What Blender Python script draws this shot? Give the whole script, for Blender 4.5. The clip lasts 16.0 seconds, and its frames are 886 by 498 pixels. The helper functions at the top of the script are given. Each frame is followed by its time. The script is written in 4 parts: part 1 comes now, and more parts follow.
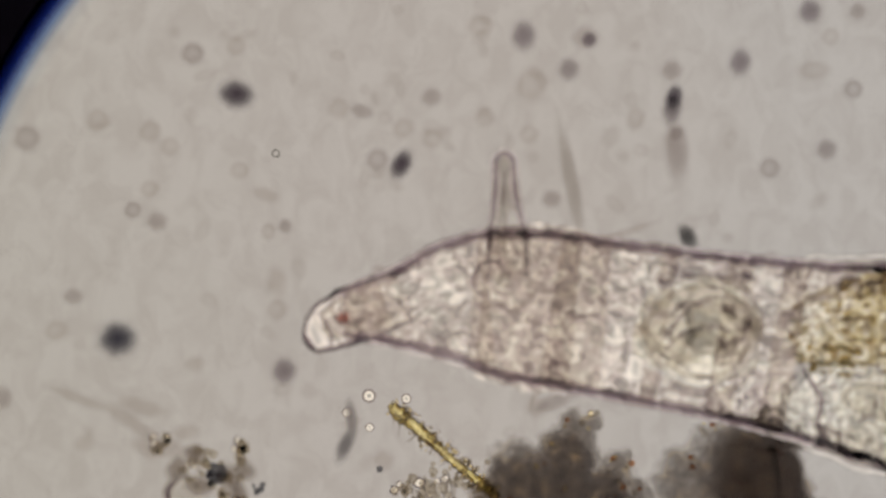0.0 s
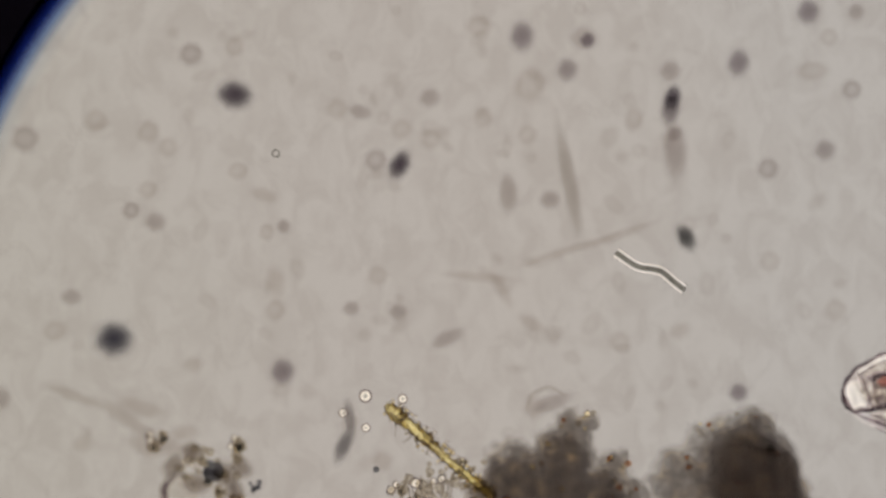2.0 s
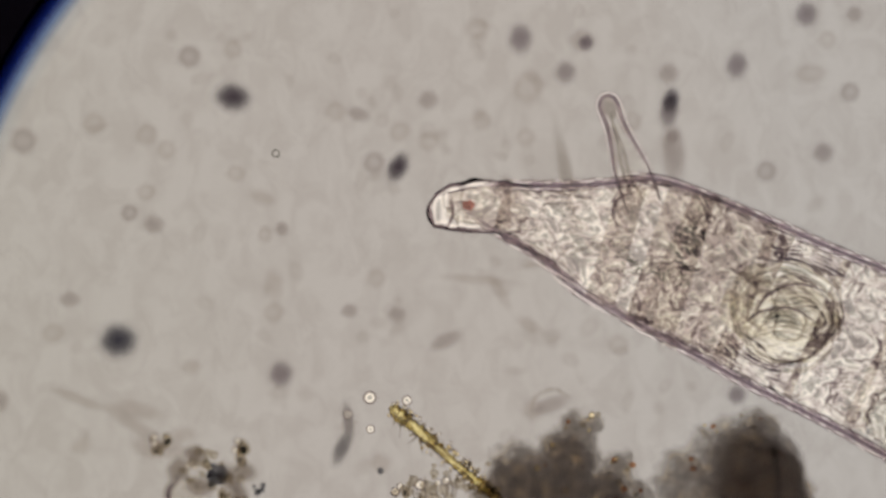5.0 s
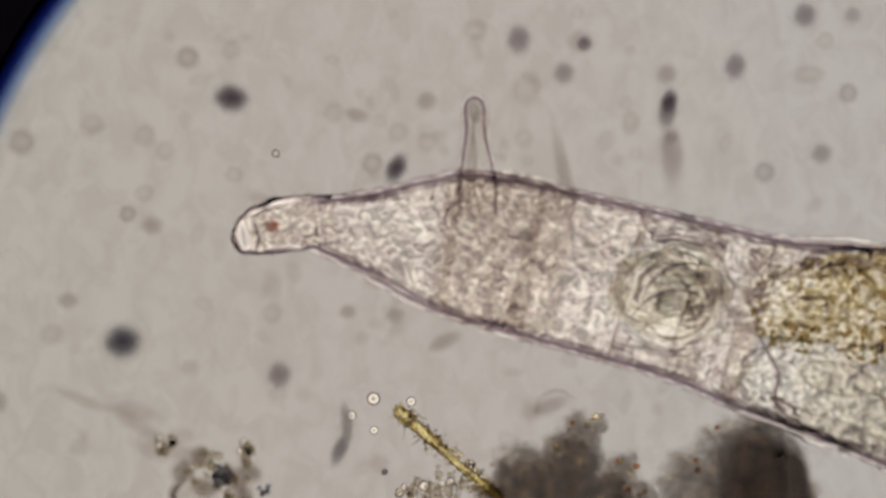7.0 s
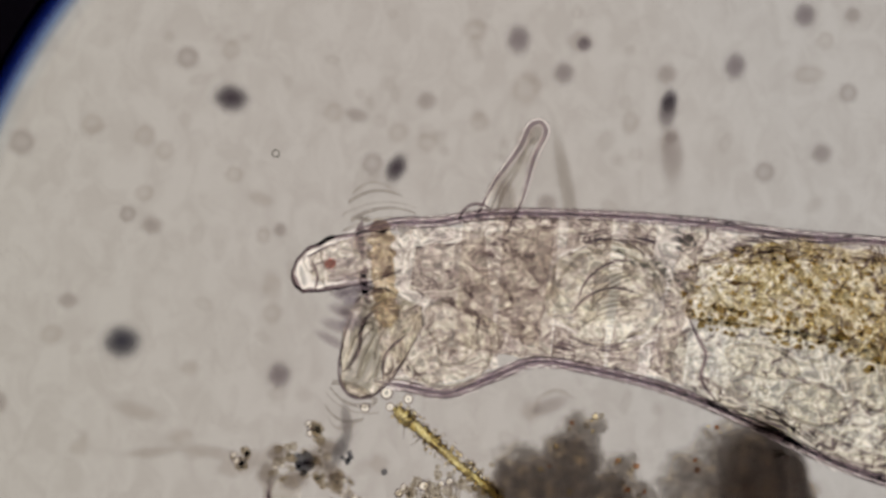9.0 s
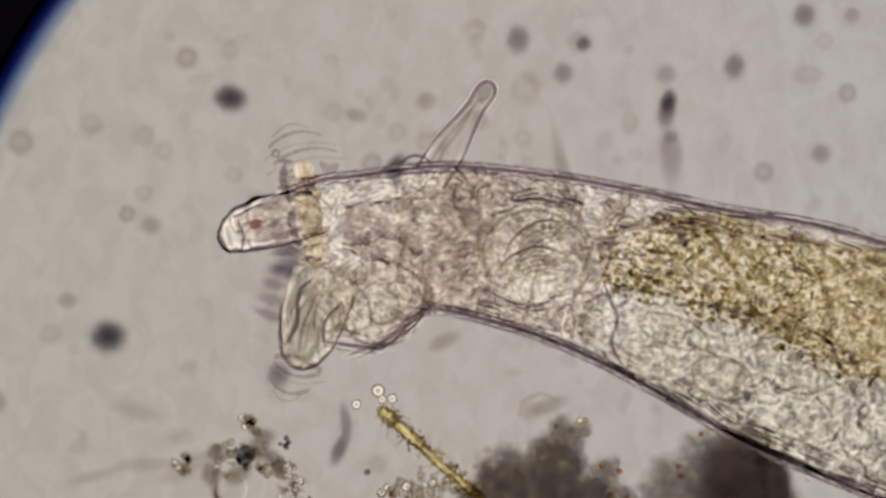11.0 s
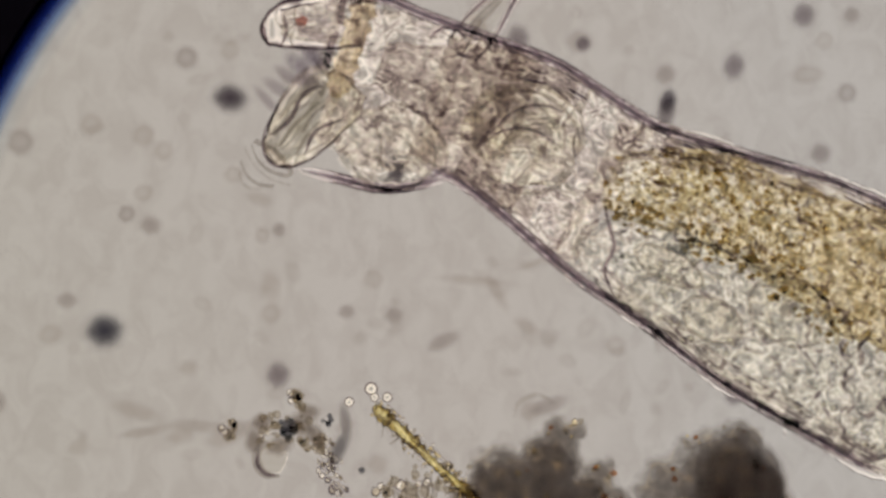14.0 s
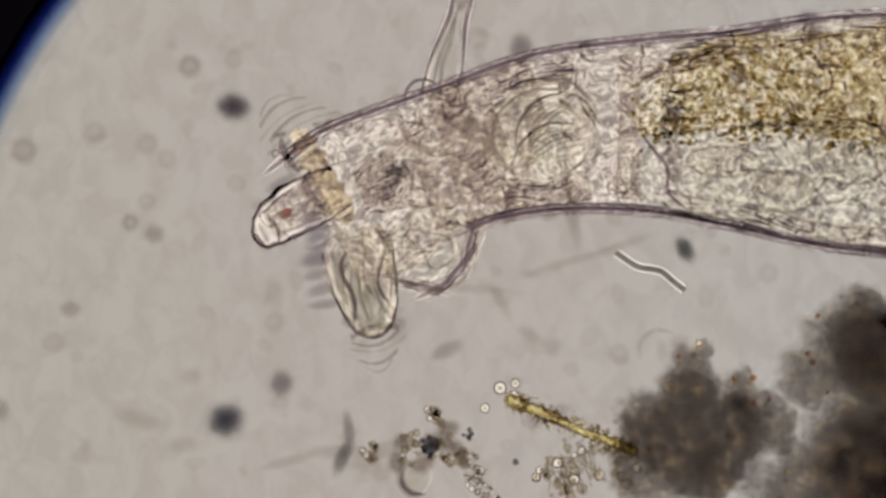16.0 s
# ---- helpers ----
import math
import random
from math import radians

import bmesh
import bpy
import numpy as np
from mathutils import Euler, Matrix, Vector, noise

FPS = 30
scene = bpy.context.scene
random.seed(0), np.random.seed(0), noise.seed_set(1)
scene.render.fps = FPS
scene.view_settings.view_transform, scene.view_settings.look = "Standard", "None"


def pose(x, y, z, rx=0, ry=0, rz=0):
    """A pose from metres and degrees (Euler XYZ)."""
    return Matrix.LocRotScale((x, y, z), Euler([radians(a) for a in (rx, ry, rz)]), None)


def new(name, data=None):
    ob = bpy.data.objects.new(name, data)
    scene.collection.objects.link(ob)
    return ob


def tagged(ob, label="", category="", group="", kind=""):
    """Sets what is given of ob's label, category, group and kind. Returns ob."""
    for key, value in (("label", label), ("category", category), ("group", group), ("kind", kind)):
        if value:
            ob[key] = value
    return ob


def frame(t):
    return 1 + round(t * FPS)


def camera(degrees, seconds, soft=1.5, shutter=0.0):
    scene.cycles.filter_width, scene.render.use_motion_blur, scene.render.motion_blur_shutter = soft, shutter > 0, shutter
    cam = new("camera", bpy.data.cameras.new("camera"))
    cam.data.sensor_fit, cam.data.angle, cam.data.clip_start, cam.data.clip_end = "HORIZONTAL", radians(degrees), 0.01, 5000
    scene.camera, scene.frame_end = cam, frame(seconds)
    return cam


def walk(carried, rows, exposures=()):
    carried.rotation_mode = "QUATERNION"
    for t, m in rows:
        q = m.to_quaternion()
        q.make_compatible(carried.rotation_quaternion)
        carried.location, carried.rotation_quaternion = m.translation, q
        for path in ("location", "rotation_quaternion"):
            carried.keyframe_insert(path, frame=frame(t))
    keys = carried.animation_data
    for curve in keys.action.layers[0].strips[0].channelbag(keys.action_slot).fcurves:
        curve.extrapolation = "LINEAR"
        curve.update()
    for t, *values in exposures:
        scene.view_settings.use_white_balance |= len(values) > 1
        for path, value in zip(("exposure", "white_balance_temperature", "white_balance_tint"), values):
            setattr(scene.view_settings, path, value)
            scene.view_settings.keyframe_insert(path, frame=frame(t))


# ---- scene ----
cam = camera(20.0, 16.0, soft=2.9)
HEIGHT = 11.1157          # camera above the slide
UNIT = 0.0025             # one field division; the whole field is 1568 x 882 divisions
MID = 0.52                # usual height of the animal's axis above the slide
cam.data.dof.use_dof = True
cam.data.dof.focus_distance = HEIGHT - 0.3
cam.data.dof.aperture_fstop = 0.42


def at(u, v, z=0.0):
    """A place from field divisions (u to the right, v down) and a height."""
    k = UNIT * (HEIGHT - z) / HEIGHT
    return Vector(((u - 784) * k, (441 - v) * k, z))


def spot(u, v, a=0.0, z=0.0):
    """A pose at that place, turned clockwise by a degrees as seen from above."""
    p = at(u, v, z)
    return pose(p.x, p.y, p.z, 0, 0, -a)


DRIFT = [(0.0, 0, 0), (1.5, 1, 0), (2.0, 3, 1), (2.5, 6, 6), (3.5, 6, 6), (6.0, 6, 5), (6.5, 9, 7), (9.5, 9, 7), (12.0, 11, 7), (14.5, 11, 7), (14.8, 12, 14), (15.0, 12, 23), (16.0, 5, 22)]


def sway(t):
    """How far the microscope has shifted over the slide by t seconds, to the right and up, in divisions."""
    for (t0, a, b), (t1, c, d) in zip(DRIFT, DRIFT[1:]):
        if t <= t1:
            k = (t - t0) / (t1 - t0)
            return a + (c - a) * k, b + (d - b) * k
    return DRIFT[-1][1:]


def seen(t, u, v, a=0.0, z=0.0):
    """A pose in the field of the microscope as it stands at t seconds."""
    right, up = sway(t)
    return Matrix.Translation((right * UNIT, up * UNIT, 0)) @ spot(u, v, a, z)


walk(cam, [(t, pose(r * UNIT, u * UNIT, HEIGHT)) for t, r, u in DRIFT])

# ---- light: a microscope illuminator below the slide, a dim room around ----
world = bpy.data.worlds.new("dim_room")
scene.world = world
world.use_nodes = True
world.node_tree.nodes["Background"].inputs[0].default_value = (0.075, 0.056, 0.082, 1)
world.node_tree.nodes["Background"].inputs[1].default_value = 1.0
LENS_TOP, LENS_R, LENS_INDEX = -0.2, 3.1, 1.7     # condenser lens
LENS_BOTTOM = -1.75
LAMP_Z, LAMP_R = LENS_BOTTOM - 8.0, 2.1
LAMP_POWER = 1.085


# ---- materials ----
class Nodes:
    """A short way to write node trees."""

    def __init__(self, name):
        self.material = bpy.data.materials.new(name)
        self.material.use_nodes = True
        self.tree = self.material.node_tree
        self.tree.nodes.clear()
        self.out = self.add("ShaderNodeOutputMaterial")

    def add(self, kind, links=None, **values):
        n = self.tree.nodes.new(kind)
        for key, value in values.items():
            if key == "ramp":
                r = n.color_ramp
                while len(r.elements) < len(value):
                    r.elements.new(0.5)
                for e, (p, c) in zip(r.elements, value):
                    e.position, e.color = p, (*c, 1) if len(c) == 3 else c
            elif key == "ease":
                n.color_ramp.interpolation = value
            elif key == "operation":
                n.operation = value
            elif key == "blend":
                n.blend_type = value
            elif key == "data":
                n.data_type = value
            elif key == "feature":
                n.feature = value
            elif key == "wave":
                n.wave_type = value
        for key, value in (links or {}).items():
            if isinstance(value, bpy.types.NodeSocket):
                self.tree.links.new(value, n.inputs[key])
            else:
                n.inputs[key].default_value = value
        return n

    def coords(self, scale=(1, 1, 1), turn=0.0, shift=(0, 0, 0)):
        tc = self.add("ShaderNodeTexCoord")
        m = self.add("ShaderNodeMapping", {"Vector": tc.outputs["Object"], "Scale": scale, "Location": shift, "Rotation": (0, 0, turn)})
        return m.outputs[0]

    def noise(self, vec, scale, detail=3.0, rough=0.55, bend=0.0):
        return self.add("ShaderNodeTexNoise", {"Vector": vec, "Scale": scale, "Detail": detail, "Roughness": rough, "Distortion": bend}).outputs["Fac"]

    def ramp(self, fac, stops, ease="LINEAR"):
        return self.add("ShaderNodeValToRGB", {"Fac": fac}, ramp=stops, ease=ease).outputs["Color"]

    def times(self, a, b, fac=1.0):
        n = self.add("ShaderNodeMix", data="RGBA", blend="MULTIPLY")
        n.inputs[0].default_value = fac
        for i, s in ((6, a), (7, b)):
            if isinstance(s, bpy.types.NodeSocket):
                self.tree.links.new(s, n.inputs[i])
            else:
                n.inputs[i].default_value = (*s, 1)
        return n.outputs[2]

    def sum(self, a, b, operation="ADD"):
        n = self.add("ShaderNodeMath", {0: a, 1: b}, operation=operation)
        return n.outputs[0]

    def bump(self, height, strength=0.3, distance=0.02):
        return self.add("ShaderNodeBump", {"Height": height, "Strength": strength, "Distance": distance}).outputs[0]

    def done(self, shader):
        self.tree.links.new(shader, self.out.inputs[0])
        return self.material


def tissue(name, tint, ior=1.06, grain=30.0, depth=0.3, dark=0.9, stretch=(1, 1, 1), tall=0.02, valley_shade=None, fold=0.0):
    """Clear wet tissue: bends the light, with fine wrinkles and faint granules."""
    n = Nodes(name)
    v = n.coords(stretch)
    coarse = n.noise(v, grain, 1.8 if fold else 0.9, 0.5, 0.3 if fold else 0.5)
    fine = n.noise(v, grain * 1.4, 3.0, 0.55, 0.8)
    broad = n.noise(v, grain * 0.2, 2.0)
    color = n.times(n.ramp(fine, [(0.36, (dark, dark, dark * 0.98)), (0.52, (1, 1, 1))]), n.ramp(broad, [(0.36, (0.88, 0.87, 0.865) if valley_shade else (0.985, 0.98, 0.98)), (0.58, (1, 1, 1))]))
    color = n.times(color, tint)
    # shade in the bump's hollows is put into the colour
    if valley_shade:
        color = n.times(color, n.ramp(coarse, [(0.36, valley_shade), (0.50, (1, 1, 1))], "EASE"))
    height = n.sum(coarse, n.sum(fine, 0.03, "MULTIPLY"))
    if fold:
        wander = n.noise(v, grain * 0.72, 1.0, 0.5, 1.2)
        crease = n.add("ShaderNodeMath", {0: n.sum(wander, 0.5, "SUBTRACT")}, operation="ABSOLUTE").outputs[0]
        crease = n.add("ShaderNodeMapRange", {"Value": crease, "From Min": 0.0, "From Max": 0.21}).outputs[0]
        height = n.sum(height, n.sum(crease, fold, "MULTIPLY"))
        # creases get their shade from the colour too
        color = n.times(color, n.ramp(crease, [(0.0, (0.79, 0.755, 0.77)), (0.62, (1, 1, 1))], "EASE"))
    b = n.add("ShaderNodeBsdfRefraction", {"Color": color, "Roughness": 0.0, "IOR": ior, "Normal": n.bump(height, depth, tall)})
    return n.done(b.outputs[0])


def stain(name, stops, grain, second=None, stretch=(1, 1, 1), bend=1.0, detail=4.0):
    """Granular matter that takes light out of the beam without bending it."""
    n = Nodes(name)
    v = n.coords(stretch)
    color = n.ramp(n.noise(v, grain, detail, 0.62, bend), stops)
    if second:
        cells = n.add("ShaderNodeTexVoronoi", {"Vector": v, "Scale": second[0]}).outputs["Distance"]
        color = n.times(color, n.ramp(cells, second[1]))
    return n.done(n.add("ShaderNodeBsdfTransparent", {"Color": color}).outputs[0])


def soft_mote(name, stops):
    """A speck whose thin rim lets more light through; its density is the object's own colour."""
    n = Nodes(name)
    tc = n.add("ShaderNodeTexCoord")
    flat = n.add("ShaderNodeVectorMath", {0: tc.outputs["Object"], 1: (1, 1, 0)}, operation="MULTIPLY").outputs[0]
    away = n.add("ShaderNodeVectorMath", {0: flat}, operation="LENGTH").outputs["Value"]
    wob = n.noise(tc.outputs["Object"], 1.6, 2.0)
    away = n.sum(away, n.sum(n.sum(wob, 0.5, "SUBTRACT"), 0.24, "MULTIPLY"))
    cover = n.ramp(away, stops, "B_SPLINE")
    own = n.add("ShaderNodeObjectInfo").outputs["Color"]
    mix = n.add("ShaderNodeMix", {0: cover}, data="RGBA")
    mix.inputs[6].default_value = (1, 1, 1, 1)
    n.tree.links.new(own, mix.inputs[7])
    return n.done(n.add("ShaderNodeBsdfTransparent", {"Color": mix.outputs[2]}).outputs[0])


SHELL = tissue("trunk_cuticle", (0.995, 0.99, 0.985), 1.005, 22, 0.1, 0.97, (1, 1, 1), 0.005)
SNOUT = tissue("snout_cuticle", (0.995, 0.99, 0.985), 1.05, 22, 0.1, 0.97, (1, 1, 1), 0.005)
CUTICLE = tissue("clear_cuticle", (0.995, 0.99, 0.985), 1.02, 22, 0.1, 0.97, (1, 1, 1), 0.003)
FAINT = tissue("faint_membrane", (0.99, 0.985, 0.97), 1.012, 24, 0.4, 0.95)
WALL = tissue("body_wall", (0.99, 0.985, 0.97), 1.008, 26, 0.5, 0.95, (0.35, 1.2, 1.2), 0.012)
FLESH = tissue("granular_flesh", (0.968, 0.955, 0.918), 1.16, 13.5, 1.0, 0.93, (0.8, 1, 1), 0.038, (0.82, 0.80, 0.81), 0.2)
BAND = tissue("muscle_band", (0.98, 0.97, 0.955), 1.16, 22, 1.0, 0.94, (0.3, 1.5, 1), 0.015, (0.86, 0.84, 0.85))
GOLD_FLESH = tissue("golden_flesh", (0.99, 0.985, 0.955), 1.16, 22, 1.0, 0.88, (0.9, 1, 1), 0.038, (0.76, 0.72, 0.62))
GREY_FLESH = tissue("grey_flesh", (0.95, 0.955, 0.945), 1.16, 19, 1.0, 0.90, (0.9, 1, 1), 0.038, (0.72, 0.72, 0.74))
MASTAX = tissue("mastax_skin", (0.99, 0.99, 0.97), 1.03, 13, 1.0, 0.95, (0.5, 1.5, 1), 0.04, (0.94, 0.93, 0.90))
SOFT = tissue("soft_tissue", (0.985, 0.98, 0.965), 1.02, 18, 1.0, 0.96, (0.8, 1, 1), 0.050, (0.96, 0.955, 0.94))
LOBE = tissue("corona_tissue", (0.945, 0.935, 0.905), 1.03, 19, 1.0, 0.92, (0.4, 1.0, 1), 0.045, (0.86, 0.85, 0.81))


def gut_material():
    """Golden food grains, loose at the front of the gut and packed brown-orange towards the rear."""
    n = Nodes("gut_content")
    v = n.coords()
    along = n.add("ShaderNodeSeparateXYZ", {0: v}).outputs["X"]
    grain = n.noise(v, 20, 3.0, 0.58, 0.8)
    patch = n.sum(n.sum(n.noise(v, 4.0, 2.0), 0.5, "SUBTRACT"), 0.5, "MULTIPLY")
    loose = n.ramp(grain, [(0.36, (0.60, 0.53, 0.34)), (0.46, (0.91, 0.87, 0.72)), (0.56, (1, 1, 0.98))])
    packed = n.ramp(grain, [(0.35, (0.58, 0.51, 0.35)), (0.47, (0.87, 0.81, 0.67)), (0.57, (0.99, 0.96, 0.87))])
    color = loose
    for other, start, end in ((packed, 0.15, 0.95), (None, 0.09, -0.09)):
        fac = n.add("ShaderNodeMapRange", {"Value": n.sum(along, patch), "From Min": start, "From Max": end}).outputs[0]
        mix = n.add("ShaderNodeMix", {0: fac}, data="RGBA")
        n.tree.links.new(color, mix.inputs[6])
        if other:
            n.tree.links.new(other, mix.inputs[7])
        else:
            mix.inputs[7].default_value = (1, 1, 0.985, 1)
        color = mix.outputs[2]
    thin = n.add("ShaderNodeMix", {0: n.ramp(n.noise(v, 5.5, 3.0, 0.6, 0.5), [(0.50, (0, 0, 0)), (0.64, (0.75, 0.75, 0.75))])}, data="RGBA")
    n.tree.links.new(color, thin.inputs[6])
    thin.inputs[7].default_value = (1, 0.99, 0.96, 1)
    return n.done(n.add("ShaderNodeBsdfTransparent", {"Color": thin.outputs[2]}).outputs[0])


GUT = gut_material()
YOLK = stain("granular_tissue", [(0.36, (0.82, 0.83, 0.82)), (0.48, (0.97, 0.97, 0.95)), (0.56, (1, 1, 0.99))], 24)
JAW = stain("jaw_tissue", [(0.38, (0.86, 0.85, 0.82)), (0.5, (0.98, 0.975, 0.96)), (0.6, (1, 1, 0.99))], 14, None, (0.4, 2.2, 1), 1.0)
SCUM = stain("pale_detritus", [(0.35, (0.66, 0.62, 0.56)), (0.6, (0.95, 0.93, 0.88))], 24)
AMBER = stain("amber_granule", [(0.3, (0.60, 0.52, 0.33)), (0.7, (0.84, 0.76, 0.56))], 30)
BLACK_BIT = stain("black_grain", [(0.3, (0.34, 0.34, 0.37)), (0.7, (0.68, 0.69, 0.71))], 20)
EYE = stain("red_eye_spot", [(0.3, (0.70, 0.47, 0.45)), (0.7, (0.84, 0.64, 0.60))], 30)
ROD = tissue("golden_filament", (1.0, 0.965, 0.70), 1.07, 36, 1.0, 0.82, (0.6, 1, 1), 0.045, (0.84, 0.78, 0.60))
HAIR = stain("fine_bristle", [(0.3, (0.76, 0.74, 0.73)), (0.7, (0.93, 0.92, 0.90))], 30)
CILIUM = stain("cilium", [(0.3, (0.86, 0.845, 0.83)), (0.7, (1.0, 0.995, 0.99))], 9)
BEAD = tissue("clear_bubble", (0.99, 0.99, 0.96), 1.055, 10, 0.02, 0.98)
GOLD_BEAD = tissue("golden_granule", (1.0, 0.96, 0.80), 1.07, 10, 0.02, 0.95)
PALE_BEAD = tissue("pale_granule", (0.99, 0.99, 0.96), 1.07, 10, 0.02, 0.97)
FIBRE = stain("grey_fibre", [(0.3, (0.48, 0.48, 0.46)), (0.7, (0.66, 0.66, 0.63))], 14)
# absorbing colour stands in for the dark edge that bent light gives
EDGE = stain("painted_dark", [(0.3, (0.68, 0.64, 0.675)), (0.7, (0.85, 0.82, 0.84))], 20)
# also paints the dark edges bent light gives antenna, rostrum and lobe
LINE = stain("thin_outline", [(0.3, (0.50, 0.45, 0.48)), (0.7, (0.75, 0.70, 0.72))], 20)
# clear sheath added to bend a pale halo beside the dark edge
HALO_SKIN = tissue("halo_sheath", (0.965, 0.958, 0.967), 1.024, 12, 0.02, 0.99)
PALE_BAND = tissue("cilia_band", (0.95, 0.91, 0.83), 1.16, 16, 0.2, 0.9, (1, 2.5, 1), 0.008, (0.9, 0.88, 0.84))
# clear cover added so the fibre gets a pale halo
FIBRE_HALO = tissue("fibre_halo", (1, 1, 1), 1.022, 12, 0.02, 0.99)


def floc_material(name, stops):
    """Brown floc: thin and pale at the ragged rim, dense where it is thick."""
    n = Nodes(name)
    tc = n.add("ShaderNodeTexCoord")
    thick = n.add("ShaderNodeSeparateXYZ", {0: tc.outputs["Generated"]}).outputs["Z"]
    rough = n.sum(n.sum(n.noise(tc.outputs["Object"], 9.0, 3.0, 0.5), 0.5, "SUBTRACT"), n.sum(n.sum(n.noise(tc.outputs["Object"], 24.0, 2.0), 0.5, "SUBTRACT"), 0.6, "MULTIPLY"))
    dense = n.ramp(n.sum(thick, n.sum(1.0, n.sum(rough, 1.9, "MULTIPLY")), "MULTIPLY"), [(0.0, (0, 0, 0)), (0.14, (0.60, 0.60, 0.60)), (0.34, (0.93, 0.93, 0.93)), (0.8, (1, 1, 1))], "B_SPLINE")
    brown = n.ramp(n.noise(tc.outputs["Object"], 11.0, 3.0), stops)
    mix = n.add("ShaderNodeMix", {0: dense}, data="RGBA")
    mix.inputs[6].default_value = (1, 1, 1, 1)
    n.tree.links.new(brown, mix.inputs[7])
    return n.done(n.add("ShaderNodeBsdfTransparent", {"Color": mix.outputs[2]}).outputs[0])


FLOC = floc_material("brown_detritus", [(0.30, (0.20, 0.182, 0.17)), (0.55, (0.31, 0.275, 0.245)), (0.74, (0.55, 0.47, 0.35))])
FLOC_CORE = floc_material("dark_detritus", [(0.30, (0.32, 0.295, 0.295)), (0.55, (0.48, 0.445, 0.43)), (0.76, (0.74, 0.66, 0.54))])
RUST = stain("rust_grain", [(0.3, (0.72, 0.48, 0.34)), (0.7, (0.9, 0.74, 0.6))], 20)
MOTE = soft_mote("dust_mote", [(0.0, (1, 1, 1)), (0.34, (0.88, 0.88, 0.88)), (0.54, (0.60, 0.60, 0.60)), (0.72, (0.14, 0.14, 0.14)), (0.92, (0, 0, 0))])
RING = soft_mote("ring_mote", [(0.0, (0.5, 0.5, 0.5)), (0.30, (0.6, 0.6, 0.6)), (0.50, (0.9, 0.9, 0.9)), (0.68, (0.4, 0.4, 0.4)), (0.9, (0, 0, 0))])


def glass_material():
    """Clear glass with faint grime; the field's uneven light is in its tint, warm left to cool right."""
    n = Nodes("slide_glass")
    tc = n.add("ShaderNodeTexCoord")
    across = n.add("ShaderNodeSeparateXYZ", {0: tc.outputs["Object"]}).outputs["X"]
    # uneven illumination across the field, painted as a left-to-right tint
    field_light = n.sum(n.sum(across, 0.23, "MULTIPLY"), n.sum(n.sum(n.noise(tc.outputs["Object"], 0.7, 2.0), 0.5, "SUBTRACT"), 0.35, "MULTIPLY"))
    field_light = n.sum(field_light, 0.5)
    speck = n.noise(n.coords((1.2, 0.9, 1), 0.4), 7.0, 3.0, 0.5, 0.6)
    color = n.times(n.ramp(field_light, [(0.08, (0.962, 0.963, 0.920)), (0.40, (0.992, 0.980, 0.957)), (0.60, (0.996, 0.985, 0.962)), (0.86, (0.985, 1.0, 1.0))]), n.ramp(speck, [(0.36, (0.912, 0.900, 0.894)), (0.62, (1, 1, 1))]))
    clear = n.add("ShaderNodeBsdfTransparent", {"Color": color})
    shine = n.add("ShaderNodeBsdfGlossy", {"Roughness": 0.05, "Color": (1, 1, 1, 1)})
    mix = n.add("ShaderNodeMixShader", {0: 0.006, 1: clear.outputs[0], 2: shine.outputs[0]})
    return n.done(mix.outputs[0])


def lamp_material():
    """A frosted window; a brighter ring round its middle and a dim rim are added for bent rays."""
    n = Nodes("lamp_glow")
    tc = n.add("ShaderNodeTexCoord")
    away = n.add("ShaderNodeVectorMath", {0: tc.outputs["Object"]}, operation="LENGTH").outputs["Value"]
    # added ring levels: slightly bent rays turn bright, strongly bent ones dark
    ring = n.ramp(n.sum(away, 1 / LAMP_R, "MULTIPLY"), [(0.0, (1, 1, 1)), (0.20 / LAMP_R, (1, 1, 1)), (0.42 / LAMP_R, (2.3, 2.3, 2.28)), (0.62 / LAMP_R, (1.92, 1.9, 1.9)), (0.88 / LAMP_R, (0.92, 0.85, 0.84)),
                                                            (1.2 / LAMP_R, (0.54, 0.46, 0.50)), (1.7 / LAMP_R, (0.27, 0.215, 0.27)), (1.0, (0.20, 0.16, 0.21))])
    color = n.times((0.440, 0.402, 0.372), ring)
    return n.done(n.add("ShaderNodeEmission", {"Color": color, "Strength": LAMP_POWER}).outputs[0])


def lens_material():
    n = Nodes("lens_glass")
    return n.done(n.add("ShaderNodeBsdfRefraction", {"Color": (0.995, 0.995, 0.995, 1), "Roughness": 0.0, "IOR": LENS_INDEX}).outputs[0])


def matt_black(name="matt_black"):
    n = Nodes(name)
    c = n.ramp(n.noise(n.coords(), 9.0), [(0.3, (0.004, 0.004, 0.006)), (0.7, (0.012, 0.012, 0.016))])
    return n.done(n.add("ShaderNodeBsdfPrincipled", {"Base Color": c, "Roughness": 0.7}).outputs[0])


def fringe_material():
    n = Nodes("stop_fringe")
    tc = n.add("ShaderNodeTexCoord")
    flat = n.add("ShaderNodeVectorMath", {0: tc.outputs["Object"], 1: (1, 1, 0)}, operation="MULTIPLY").outputs[0]
    away = n.add("ShaderNodeVectorMath", {0: flat}, operation="LENGTH").outputs["Value"]
    k = n.sum(n.sum(away, 2.36, "SUBTRACT"), 1 / 0.24, "MULTIPLY")
    # blue fringe and blur of the optics, painted as a radial tint
    c = n.ramp(k, [(0.0, (1, 1, 1)), (0.22, (0.93, 0.95, 0.97)), (0.42, (0.50, 0.60, 0.80)), (0.60, (0.08, 0.13, 0.40)), (0.78, (0.01, 0.015, 0.06)), (1.0, (0.005, 0.005, 0.01))])
    return n.done(n.add("ShaderNodeBsdfTransparent", {"Color": c}).outputs[0])


